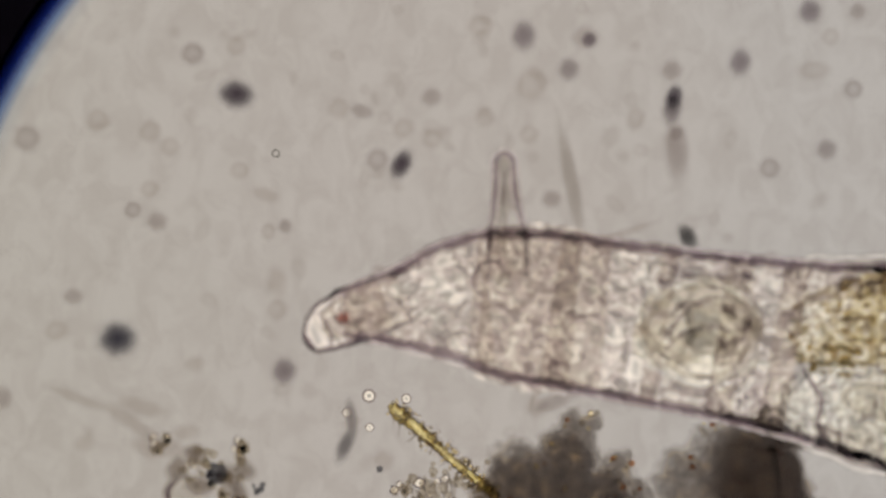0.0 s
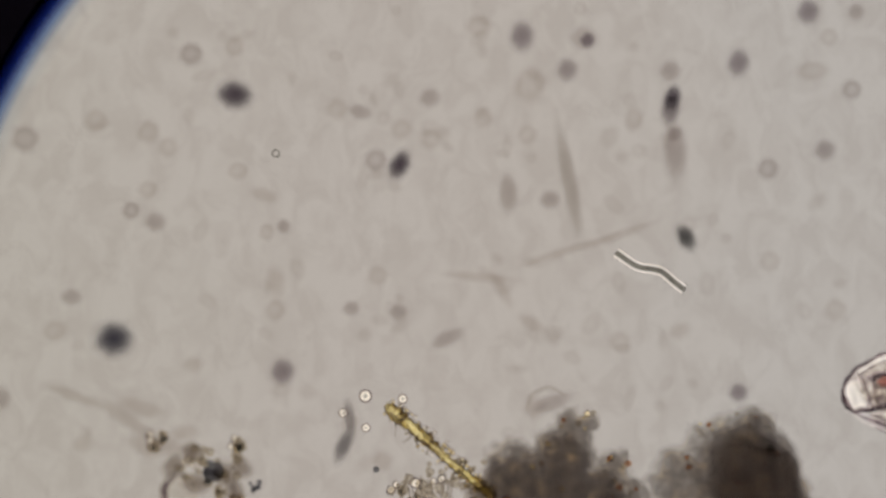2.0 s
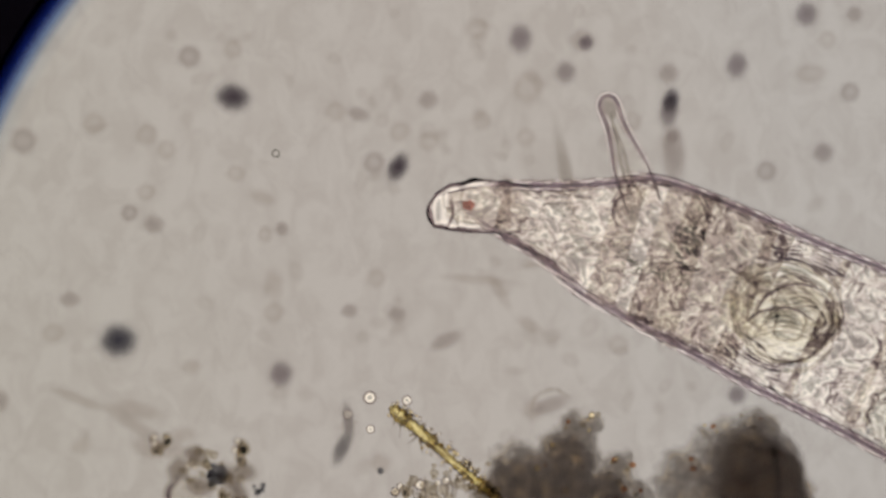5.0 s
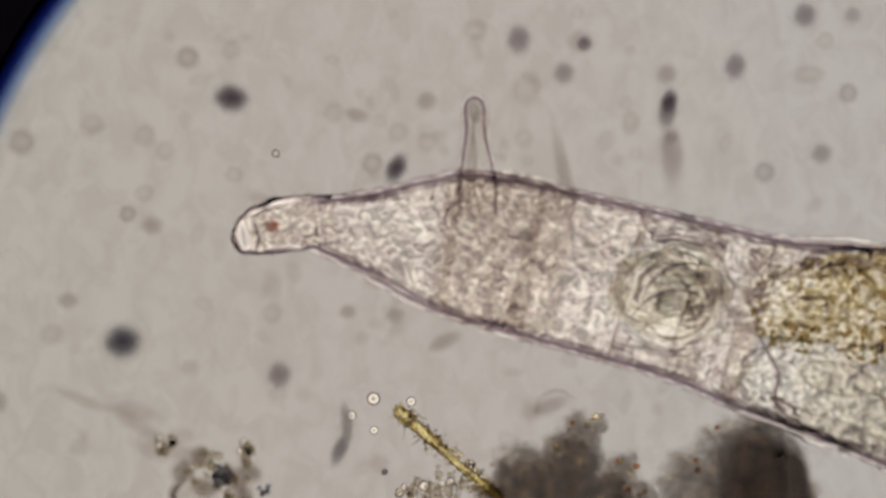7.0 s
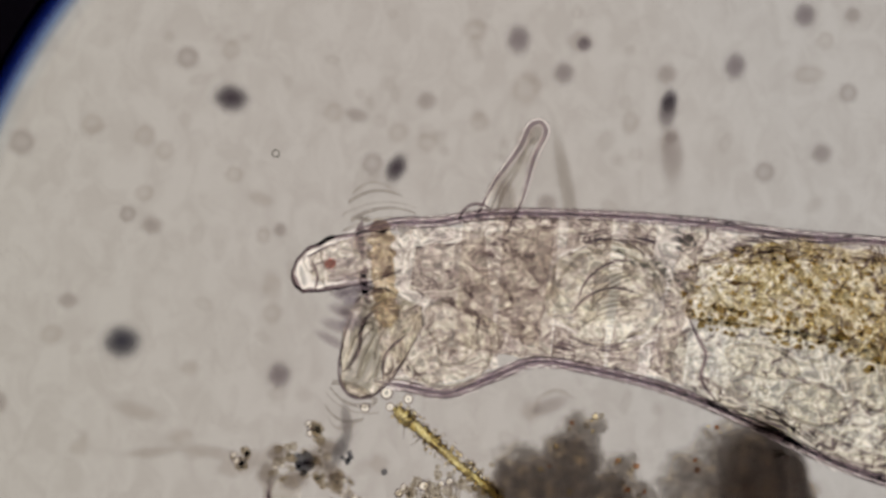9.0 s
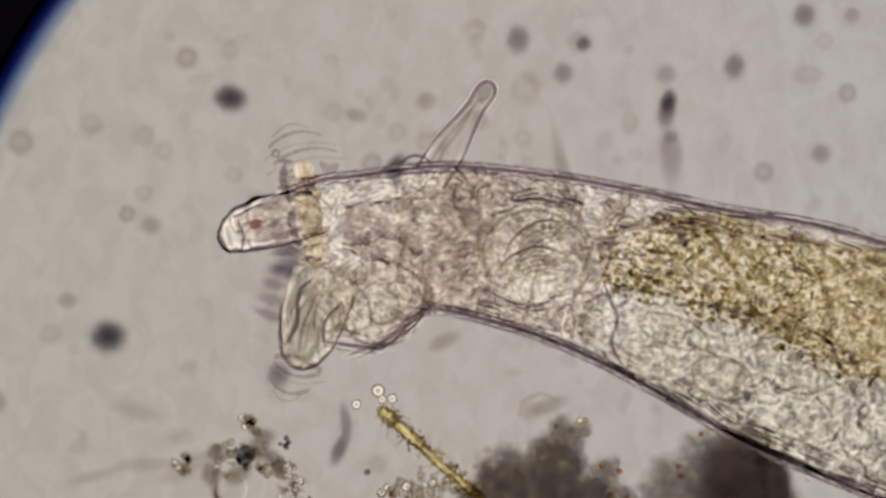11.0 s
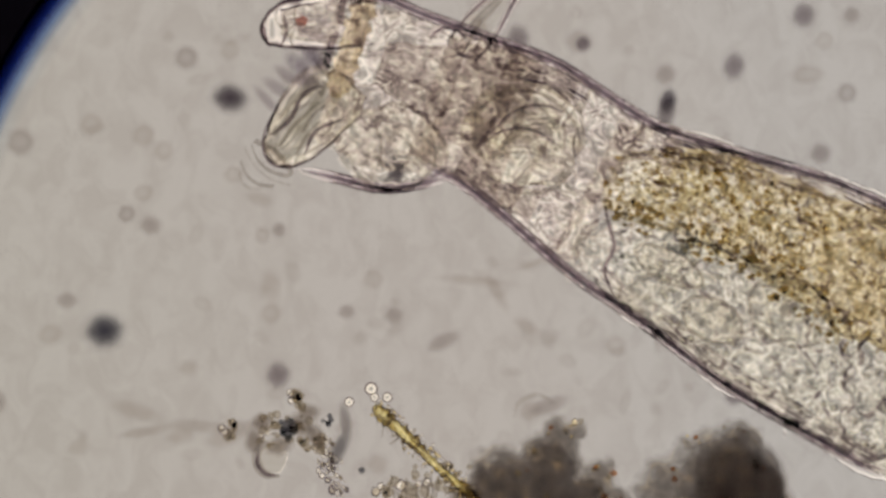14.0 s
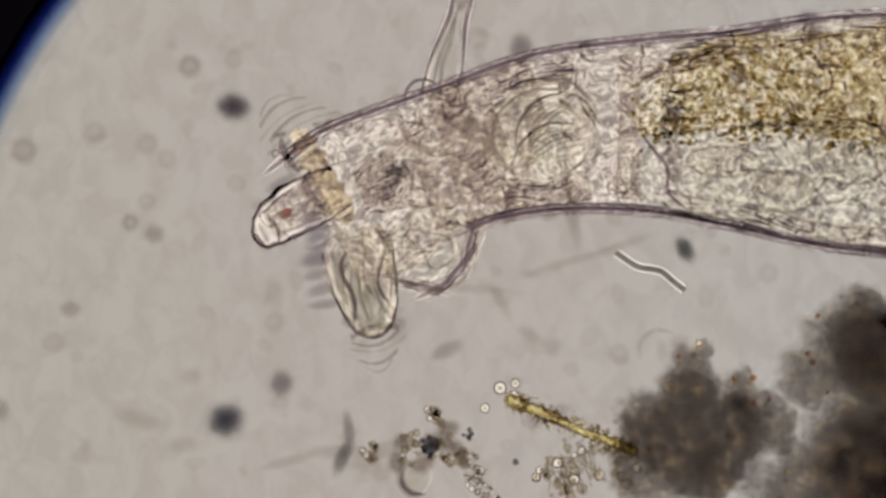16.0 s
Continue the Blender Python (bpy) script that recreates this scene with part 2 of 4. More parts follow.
LENS_GLASS = lens_material()
GLASS, GLOW, BLACK, FRINGE = glass_material(), lamp_material(), matt_black(), fringe_material()


# ---- shapes ----
def finish(bm, smooth=True):
    bm.normal_update()
    for f in bm.faces:
        f.smooth = smooth
    return bm


def link(name, bm, material, smooth=True):
    me = bpy.data.meshes.new(name)
    finish(bm, smooth).to_mesh(me)
    bm.free()
    me.materials.append(material)
    return new(name, me)


def part(name, bm, material, parent, label=""):
    ob = link(name, bm, material)
    ob.parent = parent
    return tagged(ob, label)


def empty(name, m=Matrix()):
    ob = new(name)
    ob.empty_display_size = 0.1
    ob.matrix_basis = m
    return ob


def profile(points, s):
    """A smooth curve through (s, value) pairs."""
    for (s0, a), (s1, b) in zip(points, points[1:]):
        if s <= s1:
            k = max(0.0, min(1.0, (s - s0) / (s1 - s0)))
            k = k * k * (3 - 2 * k)
            return a + (b - a) * k
    return points[-1][1]


def tube(points, step=5.0, sides=40, folds=0.0, period=26.0, lump=0.0, seed=0.0, caps=(False, False), flat=1.0, lift=None, power=2.0):
    """A tube along x, round or (power above 2) flattened with full sides. points: (place along x, half width) in divisions; folds and lump: depth of ring folds and of soft lumps."""
    bm = bmesh.new()
    s0, s1 = points[0][0], points[-1][0]
    count = max(2, int((s1 - s0) / step))
    rings = []
    for i in range(count + 1):
        s = s0 + (s1 - s0) * i / count
        base = profile(points, s)
        r = base + folds * math.sin(2 * math.pi * s / period + 2.0 * noise.noise((s * 0.02, seed, 0)))
        mid = profile(lift, s) if lift else 0.0
        ring = []
        for j in range(sides):
            a = 2 * math.pi * j / sides
            rr = r + lump * noise.noise((s * 0.018 + seed * 7, math.cos(a) * 1.6, math.sin(a) * 1.6 + seed))
            c, d = (math.copysign(abs(k) ** (2 / power), k) for k in (math.cos(a), math.sin(a)))
            tall = rr if power == 2 else base + 0.12 * (rr - base)
            ring.append(bm.verts.new((s * UNIT, (mid + rr * c) * UNIT, tall * flat * d * UNIT)))
        rings.append(ring)
    for a, b in zip(rings, rings[1:]):
        for j in range(sides):
            k = (j + 1) % sides
            bm.faces.new((a[j], a[k], b[k], b[j]))
    for on, ring in ((caps[0], rings[0]), (caps[1], rings[-1])):
        if on:
            bm.faces.new(ring)
    bmesh.ops.recalc_face_normals(bm, faces=bm.faces)
    return bm


def lens(width, height, depth, lump=0.1, seed=0.0, detail=4, freq=1.4, rim=1):
    """A lumpy rounded body, half sizes in divisions."""
    bm = bmesh.new()
    bmesh.ops.create_icosphere(bm, subdivisions=detail, radius=1)
    for v in bm.verts:
        k = 1 + lump * noise.noise(v.co * freq + Vector((seed, seed * 3, 1.7)))
        v.co = Vector((v.co.x * width * k, v.co.y * height * k, v.co.z * abs(v.co.z) ** (rim - 1) * depth * k)) * UNIT
    return bm


def pellet_into(bm, place, r, seed, detail=2, squash=1.0, lump=0.35):
    made = bmesh.ops.create_icosphere(bm, subdivisions=detail, radius=1)["verts"]
    for v in made:
        k = r * (1 + lump * noise.noise(v.co * 1.5 + Vector((seed, -seed, seed * 0.3))))
        v.co = Vector((v.co.x * k, v.co.y * k, v.co.z * k * squash)) + Vector(place)


def sheet(line, step=6.0, lift=None, fill=0.92, seed=0.0, rise=10.0, ragged=0.06):
    """A wavy layer of flesh across the inside of a tube."""
    bm = bmesh.new()
    s0, s1 = line[0][0], line[-1][0]
    count, across = max(2, int((s1 - s0) / step)), 24
    rows = []
    for i in range(count + 1):
        s = s0 + (s1 - s0) * i / count
        w = profile(line, s) * fill * (1 + ragged * noise.noise((s * 0.03, seed, 2)) + 0.6 * ragged * noise.noise((s * 0.11, seed, 5)))
        mid = profile(lift, s) if lift else 0.0
        rows.append([bm.verts.new((s * UNIT, (mid + w * (2 * j / across - 1)) * UNIT, rise * noise.noise((s * 0.02, j * 0.25, seed)) * UNIT)) for j in range(across + 1)])
    for a, b in zip(rows, rows[1:]):
        for j in range(across):
            bm.faces.new((a[j], b[j], b[j + 1], a[j + 1]))
    bm.normal_update()
    if bm.faces and next(iter(bm.faces)).normal.z < 0:
        bmesh.ops.reverse_faces(bm, faces=bm.faces[:])
    return bm


def beads(count, line, seed, small=3.0, large=7.0, lift=None, flat=0.35, fill=0.9):
    """Many small round granules spread inside a tube's outline."""
    rng = random.Random(seed)
    bm = bmesh.new()
    s0, s1 = line[0][0], line[-1][0]
    ball = bmesh.new()
    bmesh.ops.create_icosphere(ball, subdivisions=2, radius=1)
    shape = [v.co.copy() for v in ball.verts]
    faces = [[v.index for v in f.verts] for f in ball.faces]
    ball.free()
    for i in range(count):
        s = rng.uniform(s0, s1)
        w = profile(line, s) * fill
        y = rng.uniform(-w, w) + (profile(lift, s) if lift else 0)
        z = rng.uniform(-w, w) * flat
        r = small + (large - small) * rng.random() ** 2
        k = (rng.uniform(0.8, 1.5), rng.uniform(0.7, 1.1))
        made = [bm.verts.new(((s + c.x * r * k[0]) * UNIT, (y + c.y * r * k[1]) * UNIT, (z + c.z * r) * UNIT)) for c in shape]
        for f in faces:
            bm.faces.new([made[j] for j in f])
    return bm


def hair_into(bm, a, b, r0, r1, bow=(0, 0, 0), steps=5, sides=5):
    """A thin tapered strand from a to b."""
    a, b, bow = Vector(a), Vector(b), Vector(bow)
    rings = []
    along = (b - a).normalized()
    side = along.cross(Vector((0, 0, 1))).normalized()
    up = side.cross(along)
    for i in range(steps + 1):
        k = i / steps
        c = a.lerp(b, k) + bow * (4 * k * (1 - k))
        r = r0 + (r1 - r0) * k
        rings.append([bm.verts.new(c + (side * math.cos(2 * math.pi * j / sides) + up * math.sin(2 * math.pi * j / sides)) * r) for j in range(sides)])
    for p, q in zip(rings, rings[1:]):
        for j in range(sides):
            bm.faces.new((p[j], p[(j + 1) % sides], q[(j + 1) % sides], q[j]))
    bm.faces.new(rings[0])
    bm.faces.new(rings[-1])


def hair(a, b, r0, r1, bow=(0, 0, 0), steps=5, sides=6):
    bm = bmesh.new()
    u = UNIT
    hair_into(bm, Vector(a) * u, Vector(b) * u, r0 * u, r1 * u, Vector(bow) * u, steps, sides)
    bmesh.ops.recalc_face_normals(bm, faces=bm.faces)
    return bm


def cord(points, r, sides=8, steps=6, loop=False):
    """A thin round cord through a few points in divisions, thinner at its ends unless it closes on itself."""
    q = [Vector(p) if len(p) == 3 else Vector((*p, 0)) for p in points]
    q = [q[-1], *q, q[0], q[1]] if loop else [2 * q[0] - q[1], *q, 2 * q[-1] - q[-2]]
    line = []
    for a, b, c, d in zip(q, q[1:], q[2:], q[3:]):
        for i in range(steps):
            f = i / steps
            line.append(0.5 * (2 * b + (c - a) * f + (2 * a - 5 * b + 4 * c - d) * f * f + (3 * b - a - 3 * c + d) * f ** 3))
    if not loop:
        line.append(q[-2])
    bm = bmesh.new()
    rings, n = [], len(line)
    for i, p in enumerate(line):
        e = (line[(i + 1) % n] - line[i - 1]) if loop or 0 < i < n - 1 else (line[min(i + 1, n - 1)] - line[max(i - 1, 0)])
        side = e.normalized().cross(Vector((0, 0, 1)))
        k = r if loop else r * (0.3 + 0.7 * min(1, 4 * i / n, 4 * (n - 1 - i) / n))
        rings.append([bm.verts.new((p + side * k * math.cos(2 * math.pi * j / sides) + Vector((0, 0, k * math.sin(2 * math.pi * j / sides)))) * UNIT) for j in range(sides)])
    for a, b in list(zip(rings, rings[1:])) + ([(rings[-1], rings[0])] if loop else []):
        for j in range(sides):
            bm.faces.new((a[j], a[(j + 1) % sides], b[(j + 1) % sides], b[j]))
    if not loop:
        bm.faces.new(rings[0]), bm.faces.new(rings[-1])
    bmesh.ops.recalc_face_normals(bm, faces=bm.faces)
    return bm


def annulus(r0, r1, z0, z1, steps=192):
    bm = bmesh.new()
    rows = []
    for i in range(steps):
        a = 2 * math.pi * i / steps
        c, s = math.cos(a), math.sin(a)
        rows.append([bm.verts.new((r * c, r * s, z)) for r, z in ((r0, z0), (r0, z1), (r1, z1), (r1, z0))])
    for i in range(steps):
        p, q = rows[i], rows[(i + 1) % steps]
        for j in range(4):
            k = (j + 1) % 4
            bm.faces.new((p[j], q[j], q[k], p[k]))
    bmesh.ops.recalc_face_normals(bm, faces=bm.faces)
    return bm


OPTICS = []      # what goes with the microscope


# ---- the stage: slide, illuminator, field stop ----
def build_stage():
    bm = bmesh.new()
    bmesh.ops.create_cube(bm, size=1)
    for v in bm.verts:
        v.co = Vector((v.co.x * 7.6, v.co.y * 7.6, (v.co.z - 0.5) * 0.12))
    bmesh.ops.bevel(bm, geom=bm.edges[:], offset=0.02, segments=2, affect="EDGES")
    bmesh.ops.delete(bm, geom=[max(bm.faces, key=lambda f: -f.calc_center_median().z)], context="FACES_ONLY")
    tagged(link("floor", bm, GLASS, False), "clear glass microscope slide with faint grime", "glass slide", kind="structure")
    c = at(896, 607)
    stop = empty("field_stop", Matrix.Translation((c.x, c.y, 0.0)))
    part("stop_plate", annulus(2.56, 4.3, 0.003, 0.05), BLACK, stop)
    # ring added to carry the painted colour fringe
    part("stop_edge", annulus(2.36, 2.59, 0.002, 0.004), FRINGE, stop, "tinted ring painting the stop's blurred blue colour fringe")
    tagged(stop, "black round field stop with a painted blue fringe", "aperture plate")
    OPTICS.append((stop, 896, 607, 0.0))
    # condenser lens: two hyperbolic faces, which bring the eye's rays together in the lamp's middle
    def sag(rho, focus):
        r = (LENS_INDEX - 1) * focus
        return rho * rho / r / (1 + math.sqrt(1 + (LENS_INDEX ** 2 - 1) * rho * rho / (r * r)))
    bm = bmesh.new()
    sides, rings = 96, 56
    shells = []
    for z0, turn, focus in ((LENS_TOP, -1, HEIGHT - LENS_TOP), (LENS_BOTTOM, 1, LENS_BOTTOM - LAMP_Z)):
        loops = [[bm.verts.new((0, 0, z0))]]
        for i in range(1, rings + 1):
            rho = LENS_R * i / rings
            loops.append([bm.verts.new((rho * math.cos(2 * math.pi * j / sides), rho * math.sin(2 * math.pi * j / sides), z0 + turn * sag(rho, focus))) for j in range(sides)])
        for j in range(sides):
            bm.faces.new((loops[0][0], loops[1][j], loops[1][(j + 1) % sides]))
        for a, b in zip(loops[1:], loops[2:]):
            for j in range(sides):
                bm.faces.new((a[j], b[j], b[(j + 1) % sides], a[(j + 1) % sides]))
        shells.append(loops[-1])
    for j in range(sides):
        f = bm.faces.new((shells[0][j], shells[1][j], shells[1][(j + 1) % sides], shells[0][(j + 1) % sides]))
        for e in (bm.edges.get((shells[k][j], shells[k][(j + 1) % sides])) for k in (0, 1)):
            e.smooth = False
    bmesh.ops.recalc_face_normals(bm, faces=bm.faces)
    condenser = empty("condenser", Matrix())
    part("condenser_lens", bm, LENS_GLASS, condenser, "thick clear biconvex lens")
    part("lens_mount", annulus(LENS_R + 0.01, LENS_R + 0.35, -1.35, -0.6, 96), BLACK, condenser, "black round mount")
    tagged(condenser, "clear condenser lens in a black mount below the slide", "lens")
    lamp = empty("illuminator", Matrix.Translation((0, 0, LAMP_Z)))
    bm = bmesh.new()
    bmesh.ops.create_circle(bm, cap_ends=True, radius=LAMP_R, segments=96)
    part("lamp_window", bm, GLOW, lamp, "round lamp window with an added brighter ring")
    part("lamp_housing", annulus(LAMP_R, LAMP_R + 0.12, -0.5, 0.1, 96), BLACK, lamp, "black round lamp housing")
    tagged(lamp, "microscope illuminator with a glowing window below the slide", "lamp")


build_stage()


# ---- dust on the glass ----
def mote_mesh():
    bm = bmesh.new()
    bmesh.ops.create_circle(bm, cap_ends=True, radius=1, segments=32)
    top = [f for f in bm.faces]
    made = bmesh.ops.inset_region(bm, faces=top, thickness=0.5, depth=0.0)
    for v in bm.verts:
        if v.co.length < 0.9:
            v.co.z = 0.012
    me = bpy.data.meshes.new("dust_mote")
    finish(bm).to_mesh(me)
    bm.free()
    return me


MOTE_MESHES, MOTES = {}, []


def mote(u, v, w, h, a=0.0, dark=(0.3, 0.3, 0.32), material=None, label="dark blurred dust speck on the glass", z=0.004):
    material = material or MOTE
    if material.name not in MOTE_MESHES:
        me = mote_mesh()
        me.materials.append(material)
        MOTE_MESHES[material.name] = me
    z += 0.0006 * (len(MOTES) % 60)
    ob = new("dust_speck", MOTE_MESHES[material.name])
    MOTES.append(ob)
    ob.matrix_basis = spot(u, v, a, z) @ Matrix.Diagonal((w * UNIT, h * UNIT, 1, 1))
    ob.color = (*dark, 1)
    ob.visible_shadow = False
    return tagged(ob, label, "dust speck", "dust on the glass")


def build_dust():
    deep, mid, pale, faint = (0.09, 0.07, 0.095), (0.40, 0.36, 0.385), (0.66, 0.62, 0.61), (0.84, 0.81, 0.79)
    solid = [(418, 167, 34, 26, 12, deep), (710, 291, 19, 29, 25, deep), (1193, 172, 16, 24, 14, (0.16, 0.14, 0.17)), (1190, 192, 18, 30, 8, (0.36, 0.33, 0.35)), (1197, 236, 14, 14, 0, pale), (927, 63, 23, 28, 0, mid), (1043, 71, 14, 15, 20, (0.34, 0.30, 0.34)), (1036, 66, 28, 22, 10, (0.76, 0.73, 0.72)),
             (1310, 110, 21, 26, 10, mid), (1433, 20, 22, 24, 0, mid), (503, 657, 23, 25, 0, mid), (1217, 420, 17, 26, -30, (0.1, 0.1, 0.1)),
             (1463, 265, 20, 20, 0, (0.58, 0.54, 0.54)), (1007, 123, 20, 22, 0, (0.50, 0.46, 0.47)), (764, 172, 20, 18, 0, pale), (1189, 125, 20, 20, 0, pale),
             (1198, 265, 22, 56, -2, pale), (1518, 20, 16, 16, 0, pale), (1010, 318, 15, 106, -11, (0.66, 0.63, 0.6)), (902, 340, 18, 38, -3, (0.66, 0.62, 0.6)),
             (640, 197, 22, 14, 20, pale), (795, 598, 34, 15, -25, pale), (278, 392, 20, 18, 0, pale), (976, 353, 19, 17, 0, pale), (505, 400, 13, 14, 0, pale),
             (708, 552, 18, 16, 0, pale), (624, 545, 16, 14, 0, pale), (1310, 694, 18, 18, 0, mid), (945, 572, 30, 12, 30, faint), (980, 712, 40, 16, -20, pale), (950, 720, 22, 22, 0, faint),
             (611, 788, 14, 34, 22, (0.30, 0.29, 0.30)), (622, 740, 11, 36, -8, (0.50, 0.48, 0.48)), (680, 815, 20, 20, 0, faint), (1100, 415, 70, 9, -20, faint), (1000, 445, 90, 9, -18, faint), (850, 490, 70, 10, 6, faint),
             (890, 510, 12, 40, -30, faint), (1205, 585, 22, 16, -20, faint), (490, 500, 20, 34, -8, faint), (250, 720, 50, 16, 15, faint), (150, 785, 20, 18, 0, faint),
             (330, 765, 26, 16, 0, faint), (130, 525, 20, 16, 10, pale), (5, 705, 18, 22, 0, pale), (470, 345, 26, 14, 20, faint), (345, 645, 20, 16, 0, faint)]
    rings = [(341, 95, 17, 17, pale), (418, 82, 15, 15, faint), (47, 245, 20, 20, pale), (173, 213, 17, 17, faint), (265, 233, 17, 17, faint), (300, 260, 15, 15, faint), (235, 372, 13, 13, pale),
             (600, 192, 16, 16, faint), (714, 228, 16, 16, faint), (668, 283, 17, 17, pale), (765, 245, 16, 16, faint), (936, 238, 15, 15, faint), (858, 208, 15, 15, faint), (1125, 210, 14, 18, faint),
             (1362, 298, 16, 16, pale), (1510, 158, 15, 15, pale), (1470, 65, 14, 14, faint), (1365, 462, 16, 16, faint), (1482, 548, 17, 17, faint), (1100, 605, 16, 16, faint), (490, 548, 16, 16, faint),
             (672, 487, 15, 15, faint), (265, 335, 15, 13, faint), (424, 302, 15, 13, faint), (475, 410, 11, 13, faint), (850, 45, 20, 16, faint), (940, 150, 24, 26, faint), (1440, 125, 26, 14, faint), (100, 585, 18, 16, faint)]
    for u, v, w, h, a, d in solid:
        mote(u, v, w * 1.38, h * 1.38, a, d)
    for u, v, w, h, d in rings:
        mote(u, v, w * 1.6, h * 1.6, 0, d, RING, "faint ring-shaped dust speck on the glass")
    rng = random.Random(4)
    for i in range(84):
        mote(rng.triangular(20, 1540, 950), rng.uniform(10, 870), rng.uniform(12, 32), rng.uniform(11, 22), rng.uniform(0, 180), (0.90, 0.885, 0.875), rng.choice((MOTE, RING)),
                         "very faint dust speck on the glass")


build_dust()


# ---- a bent fibre and a tiny ring, which go with the microscope ----
def build_lens_dirt():
    z = 0.024
    pts = [(1090, 447), (1108, 460), (1130, 474), (1152, 476), (1172, 480), (1188, 495), (1205, 509), (1212, 513)]
    def strand(r, name, material, parent):
        cu = bpy.data.curves.new(name, "CURVE")
        cu.dimensions, cu.bevel_depth, cu.bevel_resolution, cu.use_fill_caps, cu.resolution_u = "3D", r * UNIT, 4, True, 8
        sp = cu.splines.new("NURBS")
        sp.points.add(len(pts) - 1)
        base = at(1150, 480, z)
        for p, (u, v) in zip(sp.points, pts):
            p.co = (*(at(u, v, z) - base), 1)
        sp.use_endpoint_u, sp.order_u = True, 3
        tmp = bpy.data.objects.new(name, cu)
        scene.collection.objects.link(tmp)
        me = bpy.data.meshes.new_from_object(tmp.evaluated_get(bpy.context.evaluated_depsgraph_get()))
        bpy.data.objects.remove(tmp)
        me.materials.clear()
        me.materials.append(material)
        ob = new(name, me)
        ob.parent = parent
        return ob
    fibre = empty("dust_fibre", Matrix.Translation(at(1150, 480, z)))
    strand(4.2, "fibre_core", FIBRE, fibre)
    # added wider cord that bends the pale halo round the fibre
    strand(9.5, "fibre_sheath", FIBRE_HALO, fibre)
    tagged(fibre, "grey bent fibre with a pale outline on the glass", "fibre")
    ring = link("dust_ring", annulus(5 * UNIT, 7.5 * UNIT, 0, 0.004, 32), FIBRE)
    ring.matrix_basis = spot(488, 272, 0, 0.05)
    OPTICS.extend([(fibre, 1150, 480, z), (ring, 488, 272, 0.05)])
    tagged(ring, "tiny pale ring-shaped speck on the glass", "dust speck")


build_lens_dirt()


# ---- detritus that lies on the slide ----
def mass(mounds, seed, step=5.0):
    """One fuzzy mass: the skin over several mounds grown into one, with a ragged rim; mounds: (du, dv, radius)."""
    bm = bmesh.new()
    u0, u1 = min(u - 1.3 * r for u, _, r in mounds), max(u + 1.3 * r for u, _, r in mounds)
    v0, v1 = min(v - 1.3 * r for _, v, r in mounds), max(v + 1.3 * r for _, v, r in mounds)
    cols, rows = int((u1 - u0) / step) + 1, int((v1 - v0) / step) + 1
    grid = []
    for j in range(rows):
        line = []
        for i in range(cols):
            u, v = u0 + i * step, v0 + j * step
            q = Vector((u / 46 + seed, v / 46, seed))
            x = u + 15 * noise.noise(q) + 9 * noise.noise(q * 2.7 + Vector((5, 0, 0)))
            y = v + 15 * noise.noise(q + Vector((0, 0, 9))) + 9 * noise.noise(q * 2.7 + Vector((0, 5, 9)))
            tall = max((1 - ((x - a) ** 2 + (y - b) ** 2) / (1.1 * r) ** 2) * (42 + 0.5 * r) for a, b, r in mounds)
            line.append((u, v, max(0.0, tall * (1 + 0.35 * noise.noise(q * 4.1)))))
        grid.append(line)
    made = {}
    for j in range(rows - 1):
        for i in range(cols - 1):
            ring = ((i, j), (i, j + 1), (i + 1, j + 1), (i + 1, j))
            if any(grid[d][c][2] > 0 for c, d in ring):
                for c, d in ring:
                    if (c, d) not in made:
                        u, v, h = grid[d][c]
                        made[c, d] = bm.verts.new((u * UNIT, -v * UNIT, h * UNIT))
                bm.faces.new([made[k] for k in ring])
    return bm


def heap(name, u, v, mounds, cores, deep, seed, label, material):
    """A fuzzy heap: a mass of grown-together mounds with darker cores in it; all (du, dv, radius)."""
    top = empty(name, spot(u, v))
    part("mass", mass(mounds, seed), material, top, "ragged brown mass of fine detritus")
    part("core", mass(cores, seed + 4), FLOC_CORE, top, "denser dark brown core").location = (0, 0, 0.004)
    if deep:
        part("inner_core", mass(deep, seed + 8), FLOC_CORE, top, "blackish inner core").location = (0, 0, 0.008)
    rng = random.Random(seed)
    for i in range(30):
        du, dv, r = rng.choice(mounds)
        a = rng.uniform(0.1, math.pi - 0.1)
        d = r * rng.uniform(0.5, 1.05)
        bm = bmesh.new()
        size = rng.uniform(2.5, 6.5) * UNIT
        pellet_into(bm, (0, 0, 0), size, i, 2, 0.8, 0.4)
        part("grain", bm, (GOLD_BEAD, SCUM, RUST)[i % 3], top).location = ((du + d * math.cos(a)) * UNIT, (-dv + d * math.sin(a)) * UNIT, max(size, (1 - d / r) * r * 0.8 * UNIT))
    return tagged(top, label, "detritus")


def clump(name, u, v, lumps, spread, size, seed, label, material=None, tall=90.0):
    """A loose scatter of small grains; spread: (du, dv, radius) patches."""
    rng = random.Random(seed)
    top = empty(name, spot(u, v))
    for i in range(lumps):
        du, dv, r = spread[i % len(spread)]
        a, d = rng.uniform(0, 2 * math.pi), r * math.sqrt(rng.random())
        s = rng.uniform(0.4, 1.3) * size
        bm = bmesh.new()
        pellet_into(bm, (0, 0, 0), s * UNIT, rng.uniform(0, 90), 2, 0.8)
        g = part("grain", bm, material if rng.random() < 0.86 else PALE_BEAD, top)
        g.location = ((du + d * math.cos(a)) * UNIT, -(dv + d * math.sin(a)) * UNIT, max(rng.random() ** 2 * tall * UNIT, s * UNIT * 0.8))
    return tagged(top, label, "detritus")


